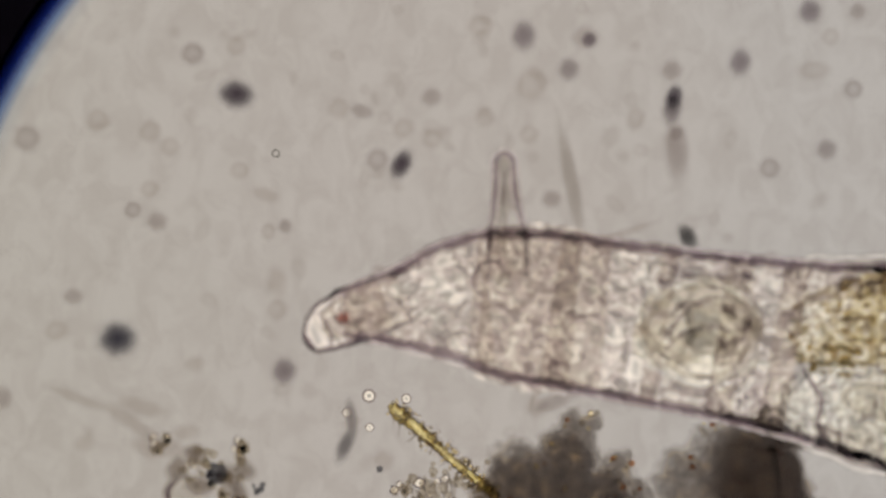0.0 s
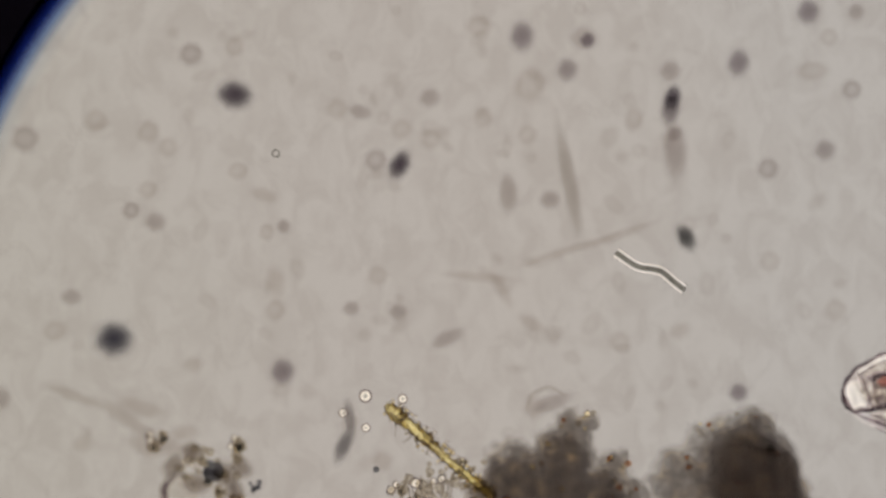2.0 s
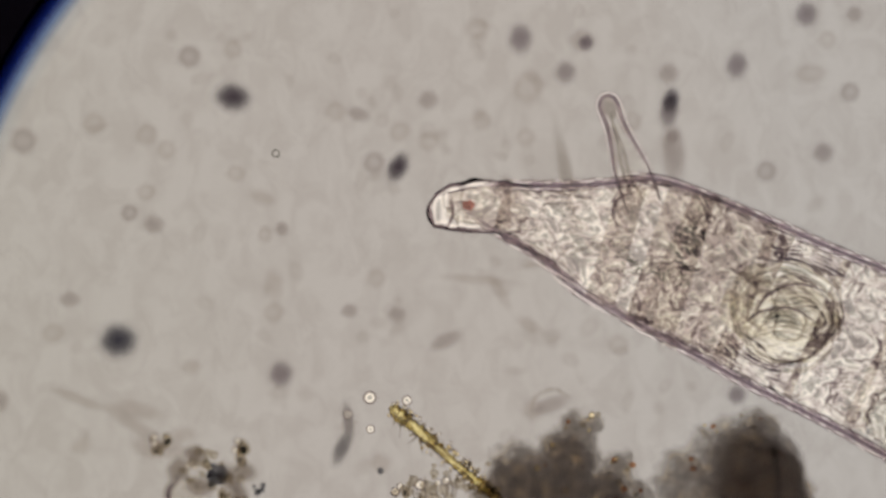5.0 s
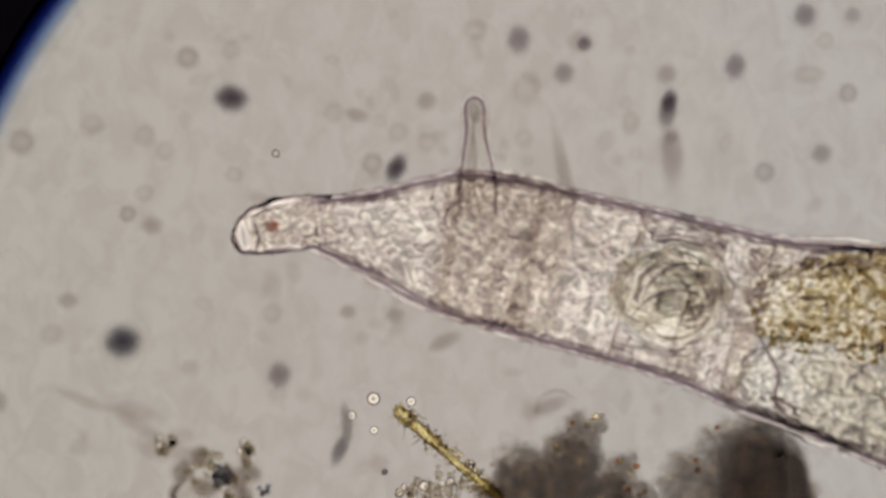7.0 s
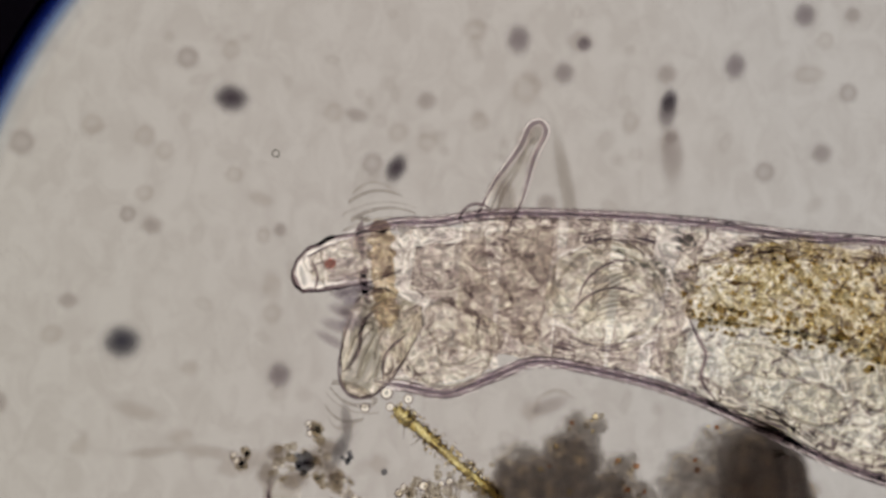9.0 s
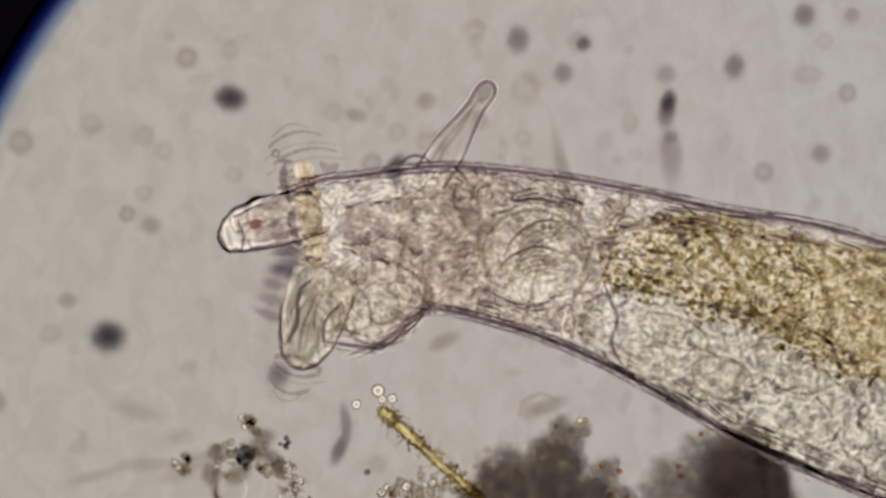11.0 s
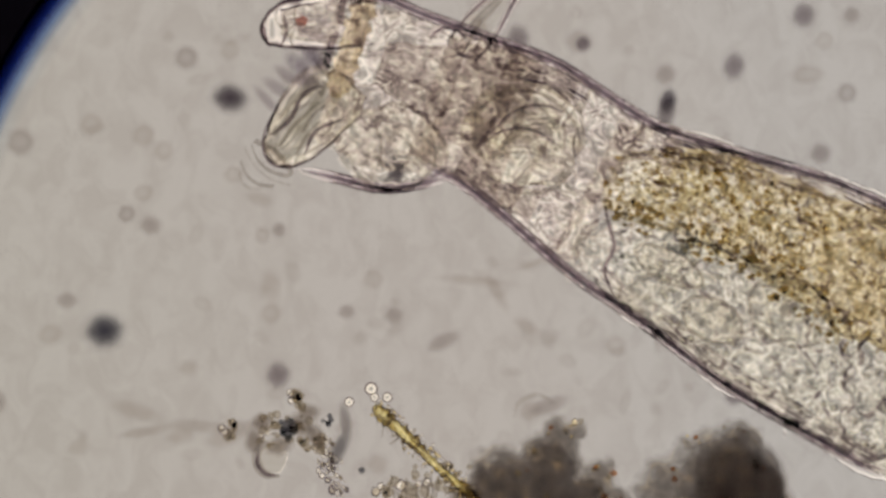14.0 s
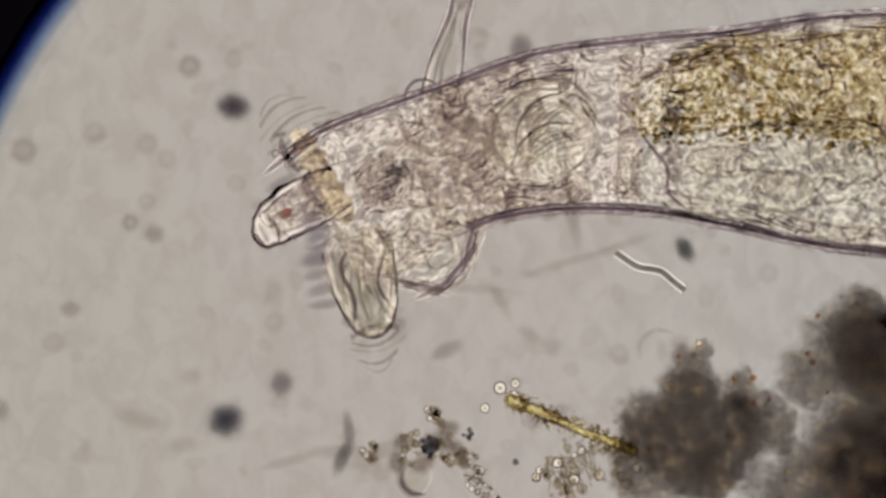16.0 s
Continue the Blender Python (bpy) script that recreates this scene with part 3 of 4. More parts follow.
def build_debris():
    made = {}
    made["heap"] = (heap("detritus_heap", 985, 850, [(-60, 5, 72), (10, -35, 62), (28, -88, 34), (60, -110, 14), (80, 30, 74), (-10, 60, 90), (130, 60, 50), (-110, 60, 60), (105, -20, 26)], [(-58, 14, 60), (20, 66, 90), (10, -24, 52), (76, 40, 60)],
                         [], 3,
                         "dark brown fuzzy heap of detritus on the slide", FLOC), 985, 850)
    made["mound"] = (heap("detritus_mound", 1310, 850, [(0, -10, 105), (12, -80, 46), (-62, -85, 16), (40, -92, 22), (-95, 0, 62), (42, 25, 80), (104, 66, 48), (120, 170, 130),
                          (-40, 150, 120), (-60, 250, 130), (-170, 200, 100)], 
                          [(20, -8, 88), (40, 36, 84), (10, -70, 40), (110, 190, 125), (-40, 190, 120), (-60, 270, 120)], [(26, -2, 76), (42, 34, 70), (110, 190, 112), (-30, 190, 100)], 5, "large dark brown heap of granular detritus on the slide", FLOC), 1310, 850)
    part("slime_thread", cord([(-50, 122, 6), (-42, 150, 8), (-10, 164, 8), (20, 150, 6)], 4.5), CILIUM, made["heap"][0], "faint curled thread of slime")
    # golden filament with bristles
    rod = empty("algal_filament", spot(790, 810))
    bm = tube([(-124, 4), (-116, 10), (-98, 14), (-72, 9), (40, 6.5), (120, 7), (130, 4)], 3, 20, 1.2, 15, 6, 3, (True, True))
    part("filament_rod", bm, ROD, rod, "golden yellow segmented rod")
    rng = random.Random(8)
    for i in range(230):
        s = rng.uniform(-124, 125)
        bm = bmesh.new()
        pellet_into(bm, (0, 0, 0), rng.uniform(1.8, 4.6) * UNIT, i, 2, 1.0, 0.15)
        part("grain", bm, (SCUM, GOLD_BEAD, PALE_BEAD)[i % 3], rod).location = (s * UNIT, rng.choice((-1, 1, 1)) * rng.uniform(5, 10 + 12 * rng.random()) * UNIT, rng.uniform(-8, 8) * UNIT)
    for i in range(16):
        s = rng.uniform(-110, 125)
        side = rng.choice((-1, 1, 1))
        part("bristle", hair((s, side * -11, 0), (s + rng.uniform(-6, 20), side * -rng.uniform(16, 34) if side > 0 else rng.uniform(14, 22), rng.uniform(-4, 6)), 1.4, 0.6), HAIR, rod)
    tagged(rod, "golden algal filament covered with fine bristles", "alga")
    made["rod"] = (rod, 780, 798)
    made["rod_scum"] = (clump("pale_scum", 790, 860, 70, [(0, 0, 60), (-60, 20, 40), (40, 20, 50)], 9, 11, "pale granular scum below the filament", SCUM, 30), 790, 860)
    scum = made["rod_scum"][0]
    for i in range(18):
        x, y = rng.uniform(-95, 20), rng.uniform(-20, 26)
        part("bristle", hair((x, y, 6), (x + rng.uniform(-8, 4), y - rng.uniform(26, 52), 6), 2.6, 1.2, (4, 0, 0), 5), HAIR, scum)
    for u, v, r in ((650, 701, 12), (611, 731, 9), (651, 757, 8), (716, 706, 9)):
        b = link("bubble", lens(r, r, r * 0.9, 0.0, 0, 3), BEAD)
        tagged(b, "tiny clear round bubble on the slide", "bubble", "bubbles by the filament")
        made[f"bubble{u}"] = (b, u, v)
    dot = link("dark_dot", lens(6, 6, 5, 0.2, 1, 2), BLACK_BIT)
    tagged(dot, "tiny blue-black dot on the slide", "speck")
    made["dot"] = (dot, 669, 831)
    blob = mote(205, 600, 50, 44, 30, (0.06, 0.06, 0.09), MOTE, "dark blurred round speck drifting with the water")
    made["blob"] = (blob, 205, 600)
    return made


DEBRIS = build_debris()


STRANDS = []     # bead strands that hang from the floc


def build_floc():
    floc = clump("drifting_floc", 385, 850, 84, [(0, -14, 40), (-108, 0, 22), (22, 16, 34), (4, -66, 12), (-40, -6, 30)], 6.5, 21, "loose drifting floc of brown and pale grains", SCUM, 26)
    rng = random.Random(2)
    core = part("dark_core", lens(15, 17, 12, 0.3, 3, 3), BLACK_BIT, floc, "round blackish core of the floc")
    core.location = (-4 * UNIT, 10 * UNIT, 16 * UNIT)
    for i in range(5):
        bm = bmesh.new()
        pellet_into(bm, (0, 0, 0), rng.uniform(3, 7) * UNIT, i, 2)
        part("dark_grain", bm, BLACK_BIT, floc, "blackish grain in the floc").location = ((-5 + rng.gauss(0, 10)) * UNIT, (10 + rng.gauss(0, 12)) * UNIT, rng.uniform(8, 30) * UNIT)
    for i in range(9):
        bm = bmesh.new()
        pellet_into(bm, (0, 0, 0), rng.uniform(2, 5) * UNIT, i, 2)
        part("black_grain", bm, BLACK_BIT, floc, "small black grain").location = ((62 + rng.gauss(0, 6)) * UNIT, (24 + rng.gauss(0, 5)) * UNIT, rng.uniform(8, 14) * UNIT)
    shell = part("clear_shell", lens(25, 28, 12, 0.1, 5, 3, 1.4, 2.0), FAINT, floc, "clear crescent-shaped shell")
    shell.location = (-32 * UNIT, -42 * UNIT, 26 * UNIT)
    part("shell_rim", cord([(-8, 30), (-25, 16), (-29, -8), (-14, -28), (12, -32)], 8.0), HAIR, shell, "soft brown crescent rim")
    part("shell_rim", cord([(-24, 16), (-28, -8), (-14, -27), (6, -31)], 3.6), LINE, shell, "dark crescent rim")
    for i in range(2):
        strand = part("bead_strand", beads(46, [(0, 8), (20, 15), (60, 18), (112, 9)], 61 + i, 2.6, 6.0), PALE_BEAD, floc, "hanging strand of tiny clear beads")
        tagged(part("bead_grains", beads(16, [(0, 8), (60, 16), (108, 7)], 71 + i, 2.0, 4.0), SCUM, strand, "brownish grains between the beads"), kind="stuff")
        STRANDS.append(tagged(strand, kind="stuff"))
    for i, (x, y, w, h, a) in enumerate(((-80, 10, 70, 22, 4), (-170, 14, 90, 18, -4), (-120, -8, 50, 24, 10), (-260, 4, 70, 14, 8), (-52, 22, 26, 22, 0), (-20, -20, 34, 24, 20), (-66, -14, 24, 30, 0), (14, 14, 40, 26, -30), (44, -6, 22, 40, 25), (30, 38, 30, 22, 0))):
        smear = new("smear", MOTE_MESHES[MOTE.name])
        smear.parent, smear.color = floc, (0.80, 0.77, 0.75, 1) if i < 4 else (0.44, 0.39, 0.35, 1)
        smear.matrix_basis = pose(x * UNIT, y * UNIT, 0.05 + i * 0.001, 0, 0, a) @ Matrix.Diagonal((w * UNIT, h * UNIT, 1, 1))
        tagged(smear, "thin brownish smear of slime")
    return floc


FLOC_THING = build_floc()


# ---- the animal ----
EDGE_COUNT = 40


def build_rotifer():
    root = empty("rotifer", spot(1440, 640, 12, MID))
    p = {"root": root}

    def granules(count, line, seed, material, parent, small, large, lift=None, label="fine round granules"):
        return tagged(part("granules", beads(count, line, seed, small, large, lift), material, parent, label), kind="stuff")

    # trunk, fixed to the root: x runs towards the tail
    trunk_line = [(-70, 124), (-20, 150), (120, 170), (320, 204), (520, 218), (800, 195), (1000, 140)]
    trunk = part("trunk", tube(trunk_line, 5, 60, 0.8, 27, 7, 1.0, (False, False), 0.6, None, 2.6), SHELL, root, "clear ringed cuticle of the trunk")
    part("trunk_wall", tube([(62, 146)] + [(s, w - 15) for s, w in trunk_line[2:]], 6, 52, 1.2, 19, 8, 2.0, (False, False), 0.58, None, 2.6), WALL, trunk, "clear inner body wall with muscle strands")
    part("trunk_flesh", sheet([(-62, 130), (-40, 140), (-22, 144)], 6, None, 0.93, 2.5), FLESH, trunk, "clear wrinkled tissue").location = (0, 0, -0.09)
    part("side_tissue", sheet([(-30, 34), (20, 26), (130, 20)], 6, [(-30, 104), (20, 112), (130, 138)], 1.0, 2.9), FLESH, trunk, "clear wrinkled tissue beside the gut")
    for k in (1, -1):
        edge = [(s, k * (w - 27)) for s, w in trunk_line]
        part("muscle_band", sheet([(24, 20), (800, 22)], 6, edge, 1.0, 20 + k), BAND, trunk, "clear lengthwise muscle band")
    gut_line, gut_lift = [(-36, 36), (-18, 54), (44, 68), (180, 78), (320, 88), (440, 106), (760, 110)], [(-36, 34), (60, 62), (180, 82), (320, 84), (460, 78)]
    part("gut", tube(gut_line, 6, 40, 2, 60, 20, 3.0, (False, False), 0.8, gut_lift), GUT, trunk, "golden brown granular gut")
    part("gut_flesh", sheet(gut_line, 5, gut_lift, 0.97, 3, 10, 0.5), GOLD_FLESH, trunk, "golden grainy gut content")
    granules(170, [(-30, 22), (60, 26), (440, 30)], 35, AMBER, trunk, 2.5, 6.5, [(-30, -6), (60, -8), (180, 4), (320, -4), (440, -26)], "amber granules along the edge of the gut")
    granules(240, [(-40, 40), (-10, 58), (60, 68), (330, 80)], 36, AMBER, trunk, 2.0, 5.0, gut_lift, "dark amber granules of the gut")
    granules(260, gut_line[2:], 31, GOLD_BEAD, trunk, 2.5, 6, gut_lift, "golden round granules of the gut")
    yolk_line, yolk_lift = [(-40, 26), (-14, 44), (60, 70), (200, 92), (340, 100), (440, 94), (700, 90)], [(-40, -84), (100, -80), (200, -74), (320, -84), (440, -102)]
    part("yolk_gland", tube(yolk_line, 6, 32, 2, 70, 14, 4.0, (False, False), 0.8, yolk_lift), YOLK, trunk, "grey granular yolk gland")
    part("yolk_flesh", sheet(yolk_line, 5, yolk_lift, 1.0, 4, 10, 0.4), GREY_FLESH, trunk, "grey grainy gland content")
    granules(220, yolk_line[2:], 32, PALE_BEAD, trunk, 2.5, 6, yolk_lift, "pale round granules of the gland")
    part("gland_membrane", cord([(-24, -18), (0, -46), (21, -72), (24, -112), (58, -143)], 3.6), LINE, trunk, "dark membrane round the gland").location = (0, 0, 0.05)
    part("gland_membrane", cord([(-20, -20), (60, -8), (140, 2), (230, 8), (300, 0)], 3.0), HAIR, trunk, "thin membrane between gut and gland").location = (0, 0, 0.05)
    for x, y, w, h in ((116, -58, 62, 25), (328, -34, 72, 54), (220, -104, 54, 34)):
        cell = part("gland_cell", lens(w, h, 20, 0.2, x, 3, 1.4, 2.0), FAINT, trunk, "clear rounded cell of the gland")
        cell.location = (x * UNIT, y * UNIT, 0.06)
        part("cell_edge", cord([(w, 0), (w * 0.6, h * 0.8), (-w * 0.1, h), (-w * 0.8, h * 0.6), (-w, -h * 0.1), (-w * 0.6, -h * 0.85), (w * 0.2, -h), (w * 0.8, -h * 0.6)], 2.8, loop=True), HAIR, cell, "thin cell outline")
    part("cell_core", lens(11, 17, 8, 0.4, 4, 3), HAIR, trunk, "dark core of a gland cell").location = (322 * UNIT, -30 * UNIT, 0.06)
    # neck rings; the rear one but one holds the jaws
    p["rear"] = part("neck_ring", sheet([(-64, 134), (0, 138), (64, 142)], 6, None, 0.94, 8.8), FLESH, root, "clear wrinkled rear neck ring")
    p["neck"] = neck = part("mastax", lens(98, 86, 44, 0.26, 3, 4, 1.4, 2.6), MASTAX, root, "rounded clear chewing organ")
    for k in (1, -1):
        part("neck_flesh", sheet([(-80, 26), (0, 20), (68, 26)], 6, [(-80, k * 92), (0, k * 104), (68, k * 98)], 1.0, 6 + k), FLESH, neck, "fine grey granules in the neck")
    for points in (((88, 40), (52, 84), (6, 92)), ((-96, 34), (-88, -20), (-60, -64)), ((30, -92), (74, -66), (98, -18))):
        part("mastax_muscle", cord(points, 4.5), HAIR, neck, "dark muscle beside the chewing organ").location = (0, 0, 0.04)
    part("mastax_edge", cord([(92, 0), (64, 52), (0, 76), (-64, 56), (-92, 0), (-62, -58)], 3.2), HAIR, neck, "thin outline of the chewing organ").location = (6 * UNIT, -4 * UNIT, 0.05)
    for k in (-1, 1):
        jaw = part("jaw", sheet([(-62, 6), (-30, 20), (20, 22), (60, 6)], 6, None, 1.0, 4 + k, 4), JAW, neck, "curved ridged jaw plate")
        jaw.matrix_basis = pose(0.01, k * 21 * UNIT, 0.02, 0, 0, 28 + 8 * k)
        part("jaw_edge", cord([(-66, 0), (-34, 24), (14, 30), (58, 8)], 2.4), LINE, jaw, "dark outline of the jaw plate").location = (0, 0, 18 * UNIT)
        for i in range(6):
            part("jaw_ridge", hair((-54 + 6 * i, -24 + 9 * i, 20), (56 - 7 * i, -20 + 8 * i, 20), 2.9, 1.8, (0, 14, 0), 8), HAIR, jaw, "thin dark ridge")
    p["middle"] = part("neck_ring", sheet([(-92, 124), (0, 129), (92, 133)], 6, None, 0.94, 8.4), FLESH, root, "clear wrinkled middle neck ring")
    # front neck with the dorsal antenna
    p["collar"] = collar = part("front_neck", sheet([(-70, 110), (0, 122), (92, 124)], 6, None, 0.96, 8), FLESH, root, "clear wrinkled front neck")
    feeler = [(-34, 29), (0, 29), (34, 27), (76, 19), (110, 14), (140, 15), (153, 11), (159, 2)]
    p["antenna"] = antenna = part("antenna", tube(feeler, 4, 36, 0.6, 40, 3, 9.0, (False, True), 0.8, None, 3.0), CUTICLE, collar, "clear finger-like dorsal antenna")
    round_tip = [(s, w) for s, w in feeler[:-1]] + [(159, 0)] + [(s, -w) for s, w in feeler[-2::-1]]
    # dark refracted edge painted as a cord, with an added halo cord
    part("antenna_edge", cord(round_tip, 3.6), LINE, antenna, "painted thin dark outline of the antenna")
    part("antenna_halo", cord(round_tip, 8.0), HALO_SKIN, antenna, "clear cord added for a pale halo round the antenna")
    part("antenna_base", cord([(-51, 52), (-34, 54), (-16, 45), (-8, 28), (-10, 10)], 2.8), LINE, antenna, "rounded skin fold at the foot of the antenna")
    part("antenna_core", cord([(-30, -4), (20, 6), (60, 2), (104, 4), (132, 0)], 4.0), HAIR, antenna, "grey strand inside the antenna")
    part("antenna_core", cord([(-20, 12), (30, 14), (80, 7), (112, 3)], 3.0), HAIR, antenna, "grey strand inside the antenna")
    part("antenna_tip", lens(17, 11, 9, 0.2, 3, 2), HAIR, antenna, "grey rounded tip").location = (137 * UNIT, 0, 0)
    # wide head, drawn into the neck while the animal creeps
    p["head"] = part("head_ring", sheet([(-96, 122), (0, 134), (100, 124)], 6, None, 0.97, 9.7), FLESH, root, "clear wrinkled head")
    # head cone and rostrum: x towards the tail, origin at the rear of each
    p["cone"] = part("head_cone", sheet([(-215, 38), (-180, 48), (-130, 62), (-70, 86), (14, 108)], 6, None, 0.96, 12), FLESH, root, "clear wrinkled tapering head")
    p["rostrum"] = rostrum = part("rostrum", tube([(-127, 2), (-122, 15), (-110, 27), (-86, 37), (-40, 43), (0, 43), (44, 36)], 4, 40, 0.8, 30, 6, 13.0, (True, False), 0.8, [(-124, -12), (-90, -4), (-40, 0)], 3.6), SNOUT, root, "clear blunt rostrum")
    part("rostrum_flesh", sheet([(-92, 22), (-50, 32), (14, 36)], 6, None, 1.0, 15, 6), FLESH, rostrum, "fine grey granules")
    # the snout's refracted edge, painted as a dark cord
    part("rostrum_edge", cord([(70, 34), (0, 41), (-40, 42), (-86, 32), (-110, 16), (-124, -10), (-114, -32), (-86, -40), (-40, -43), (0, -43), (60, -36)], 2.8), LINE, rostrum, "painted dark outline of the rostrum")
    part("rostrum_fold", cord([(-122, -2), (-119, -20), (-114, -36)], 5.0), LINE, rostrum, "dark hooked fold of the tip")
    part("rostrum_fold", cord([(-92, -40), (-82, -14), (-86, 12)], 2.4), LINE, rostrum, "dark hooked fold of the tip")
    part("eye_spot", lens(10, 8, 6, 0.3, 1, 3), EYE, rostrum, "small red eye spot").location = (-56 * UNIT, 0, 0.04)
    for i, (x, y, l) in enumerate(((-96, 20, 34), (-84, 14, 42), (-66, 24, 44), (-72, -18, 30))):
        part("rostrum_fold", hair((x, y, 8), (x + 10, y - l, 8), 2.4, 1.4, (-7, 0, 0), 6), HAIR, rostrum, "thin fold in the tip")
    # the skin's dark refracted edge, painted as short overlapping strands along both sides
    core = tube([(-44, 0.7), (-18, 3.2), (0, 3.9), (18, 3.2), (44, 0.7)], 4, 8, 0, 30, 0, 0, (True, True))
    # sheath added only for the pale halo beside each strand
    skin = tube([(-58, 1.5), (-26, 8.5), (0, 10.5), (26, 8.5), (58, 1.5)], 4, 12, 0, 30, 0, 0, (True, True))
    made = [part("skin_strand", core, EDGE, root, "dark purplish edge of bent light, painted as a strand"), link("skin_sheath", skin, HALO_SKIN)]
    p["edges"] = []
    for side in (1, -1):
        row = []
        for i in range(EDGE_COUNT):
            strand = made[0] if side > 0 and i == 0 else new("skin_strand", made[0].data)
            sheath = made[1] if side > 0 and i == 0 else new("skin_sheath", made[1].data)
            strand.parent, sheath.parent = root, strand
            row.append(tagged(strand, "dark purplish edge of bent light, painted as a strand"))
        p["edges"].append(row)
    # corona: mouth bulge, two ciliated lobes whose x runs back to the head
    p["bulge"] = bulge = part("mouth_bulge", lens(80, 72, 46, 0.36, 8, 4, 1.8, 2.0), SOFT, root, "soft rounded mouth region")
    part("mouth_fold", cord([(60, 44), (76, 6), (62, -40), (18, -66), (-34, -58), (-66, -22)], 3.2), HAIR, bulge, "dark rounded fold of the mouth").location = (0, 0, 0.03)
    part("mouth_fold", cord([(6, 30), (32, 14), (30, -18), (2, -30), (-22, -14)], 3.0), HAIR, bulge, "thin curled fold").location = (0, 0, 0.03)
    part("mouth_fold", cord([(-40, 40), (-16, 6), (-10, -34)], 3.0), HAIR, bulge, "thin fold").location = (0, 0, 0.03)
    for key, wide, long, seed in (("lower", 58, 184, 3), ("upper", 46, 190, 6)):
        line = [(-2, 3), (4, wide * 0.32), (20, wide * 0.58), (60, wide * 0.84), (long * 0.5, wide * 1.0), (long * 0.8, wide), (long, wide * 0.75)]
        if key == "lower":
            lobe = part("corona_lobe", tube(line, 4, 44, 0.8, 30, 8, seed, (True, True), 0.7, None, 2.5), LOBE, root, "translucent ciliated corona lobe")
        else:
            bm = bmesh.new()
            rows = []
            for i in range(41):
                x, w = 4 + (long - 8) * i / 40, (20 + 9 * noise.noise((i * 0.35, 2, 5))) * min(1, 0.45 + 0.14 * i, 0.45 + 0.14 * (40 - i))
                z = 0.36 * w * (1 + 0.25 * noise.noise((i * 0.8, 7, 1)))
                rows.append([bm.verts.new((x * UNIT, y * UNIT, q * UNIT)) for y, q in ((-w, 20), (0, 20 + z), (w, 20), (0, 19))])
            for a, b in zip(rows, rows[1:]):
                for j in range(4):
                    bm.faces.new((a[j], a[(j + 1) % 4], b[(j + 1) % 4], b[j]))
            bm.faces.new(rows[0]), bm.faces.new(rows[-1])
            bmesh.ops.recalc_face_normals(bm, faces=bm.faces)
            lobe = link("corona_band", bm, PALE_BAND, False)
            lobe.parent = root
            tagged(lobe, "pale band of beating cilia round the head")
        p[key] = lobe
        rng = random.Random(seed)
        if key == "lower":
            part("rim", hair((6, -wide * 0.72, 10), (6, wide * 0.72, 10), 5, 5, (10, 0, 0), 10), HAIR, lobe, "dark curved rim of the lobe")
        if key == "upper":
            rng2 = random.Random(5)
            # wide grey cord paints the shade along the band beside the cilia
            part("ciliary_fringe", cord([(6, -34), (50, -40), (100, -38), (150, -41), (long - 4, -36)], 9.0), CILIUM, lobe, "grey row of beating cilia with its shade painted in")
            part("ciliary_fringe", cord([(4, -30), (30, -37), (70, -32)], 6.5), EDGE, lobe, "dark row of beating cilia")
            part("ciliary_fringe", cord([(80, -28), (104, -35), (146, -28)], 7.0), EDGE, lobe, "dark row of beating cilia")
            part("ciliary_fringe", cord([(10, 28), (24, 42), (20, 60)], 8.0), HAIR, lobe, "grey tuft of cilia")
            for i in range(26):
                x = rng2.uniform(0, long)
                y = -rng2.uniform(14, 22)
                part("cilium", hair((x, y, 24), (x + rng2.uniform(-10, 8), y - rng2.uniform(8, 26), 24), 4.0, 2.0, (2, 0, 0), 4), HAIR, lobe)
        for i in range(5):
            x = (4, -12, -22, -42, -56)[i]
            w = wide * ((1.5, 1.2, 1.35, 1.0, 0.7)[i] if key == "upper" else (0.5, 0.7, 0.85, 0.6, 0.4)[i])
            y = rng.uniform(-10, 10)
            part("cilium", hair((x + 14, y - w, 6 * i), (x + 10, y + w, 6 * i), (3.0, 4.5, 2.5, 4.0, 3.0)[i], 1.5, (-15, 0, 0), 12), HAIR if i in (1, 3) else CILIUM, lobe, "curved blurred band of cilia")
        if key == "lower":
            # the lobe's refracted edge, painted as a dark cord
            part("lobe_edge", cord([(long * 0.75, wide), (60, wide * 0.86), (20, wide * 0.6), (3, wide * 0.32), (-3, 0), (3, -wide * 0.32), (20, -wide * 0.6), (60, -wide * 0.86), (long * 0.75, -wide)], 2.4), LINE, lobe, "painted dark outline of the lobe")
            part("lobe_tip", lens(9, 24, 9, 0.3, 2, 3), HAIR, lobe, "dark tip of the lobe").location = (10 * UNIT, 0, 0)
            part("lobe_fold", cord([(30, 30), (70, 22), (120, 34), (150, 20)], 3.6), LINE, lobe, "dark fold of the lobe")
            part("lobe_fold", cord([(44, -34), (86, -22), (130, -40)], 3.0), LINE, lobe, "dark fold of the lobe")
            for x, y, l in ((34, -0.45, 70), (30, 0.1, 96), (36, 0.4, 80), (70, -0.15, 60), (60, 0.6, 70)):
                part("lobe_strand", hair((x, y * wide, 14), (x + l, y * wide * 0.7, 14), 3.0, 1.5, (0, 5, 0), 8), HAIR, lobe, "dark strand along the lobe")
        side = 1 if key == "lower" else -1
        for i in range(5):
            smear = new("cilium", MOTE_MESHES[MOTE.name])
            smear.parent, smear.color = lobe, (0.48, 0.44, 0.50, 1) if i > 2 else (0.62, 0.58, 0.61, 1)
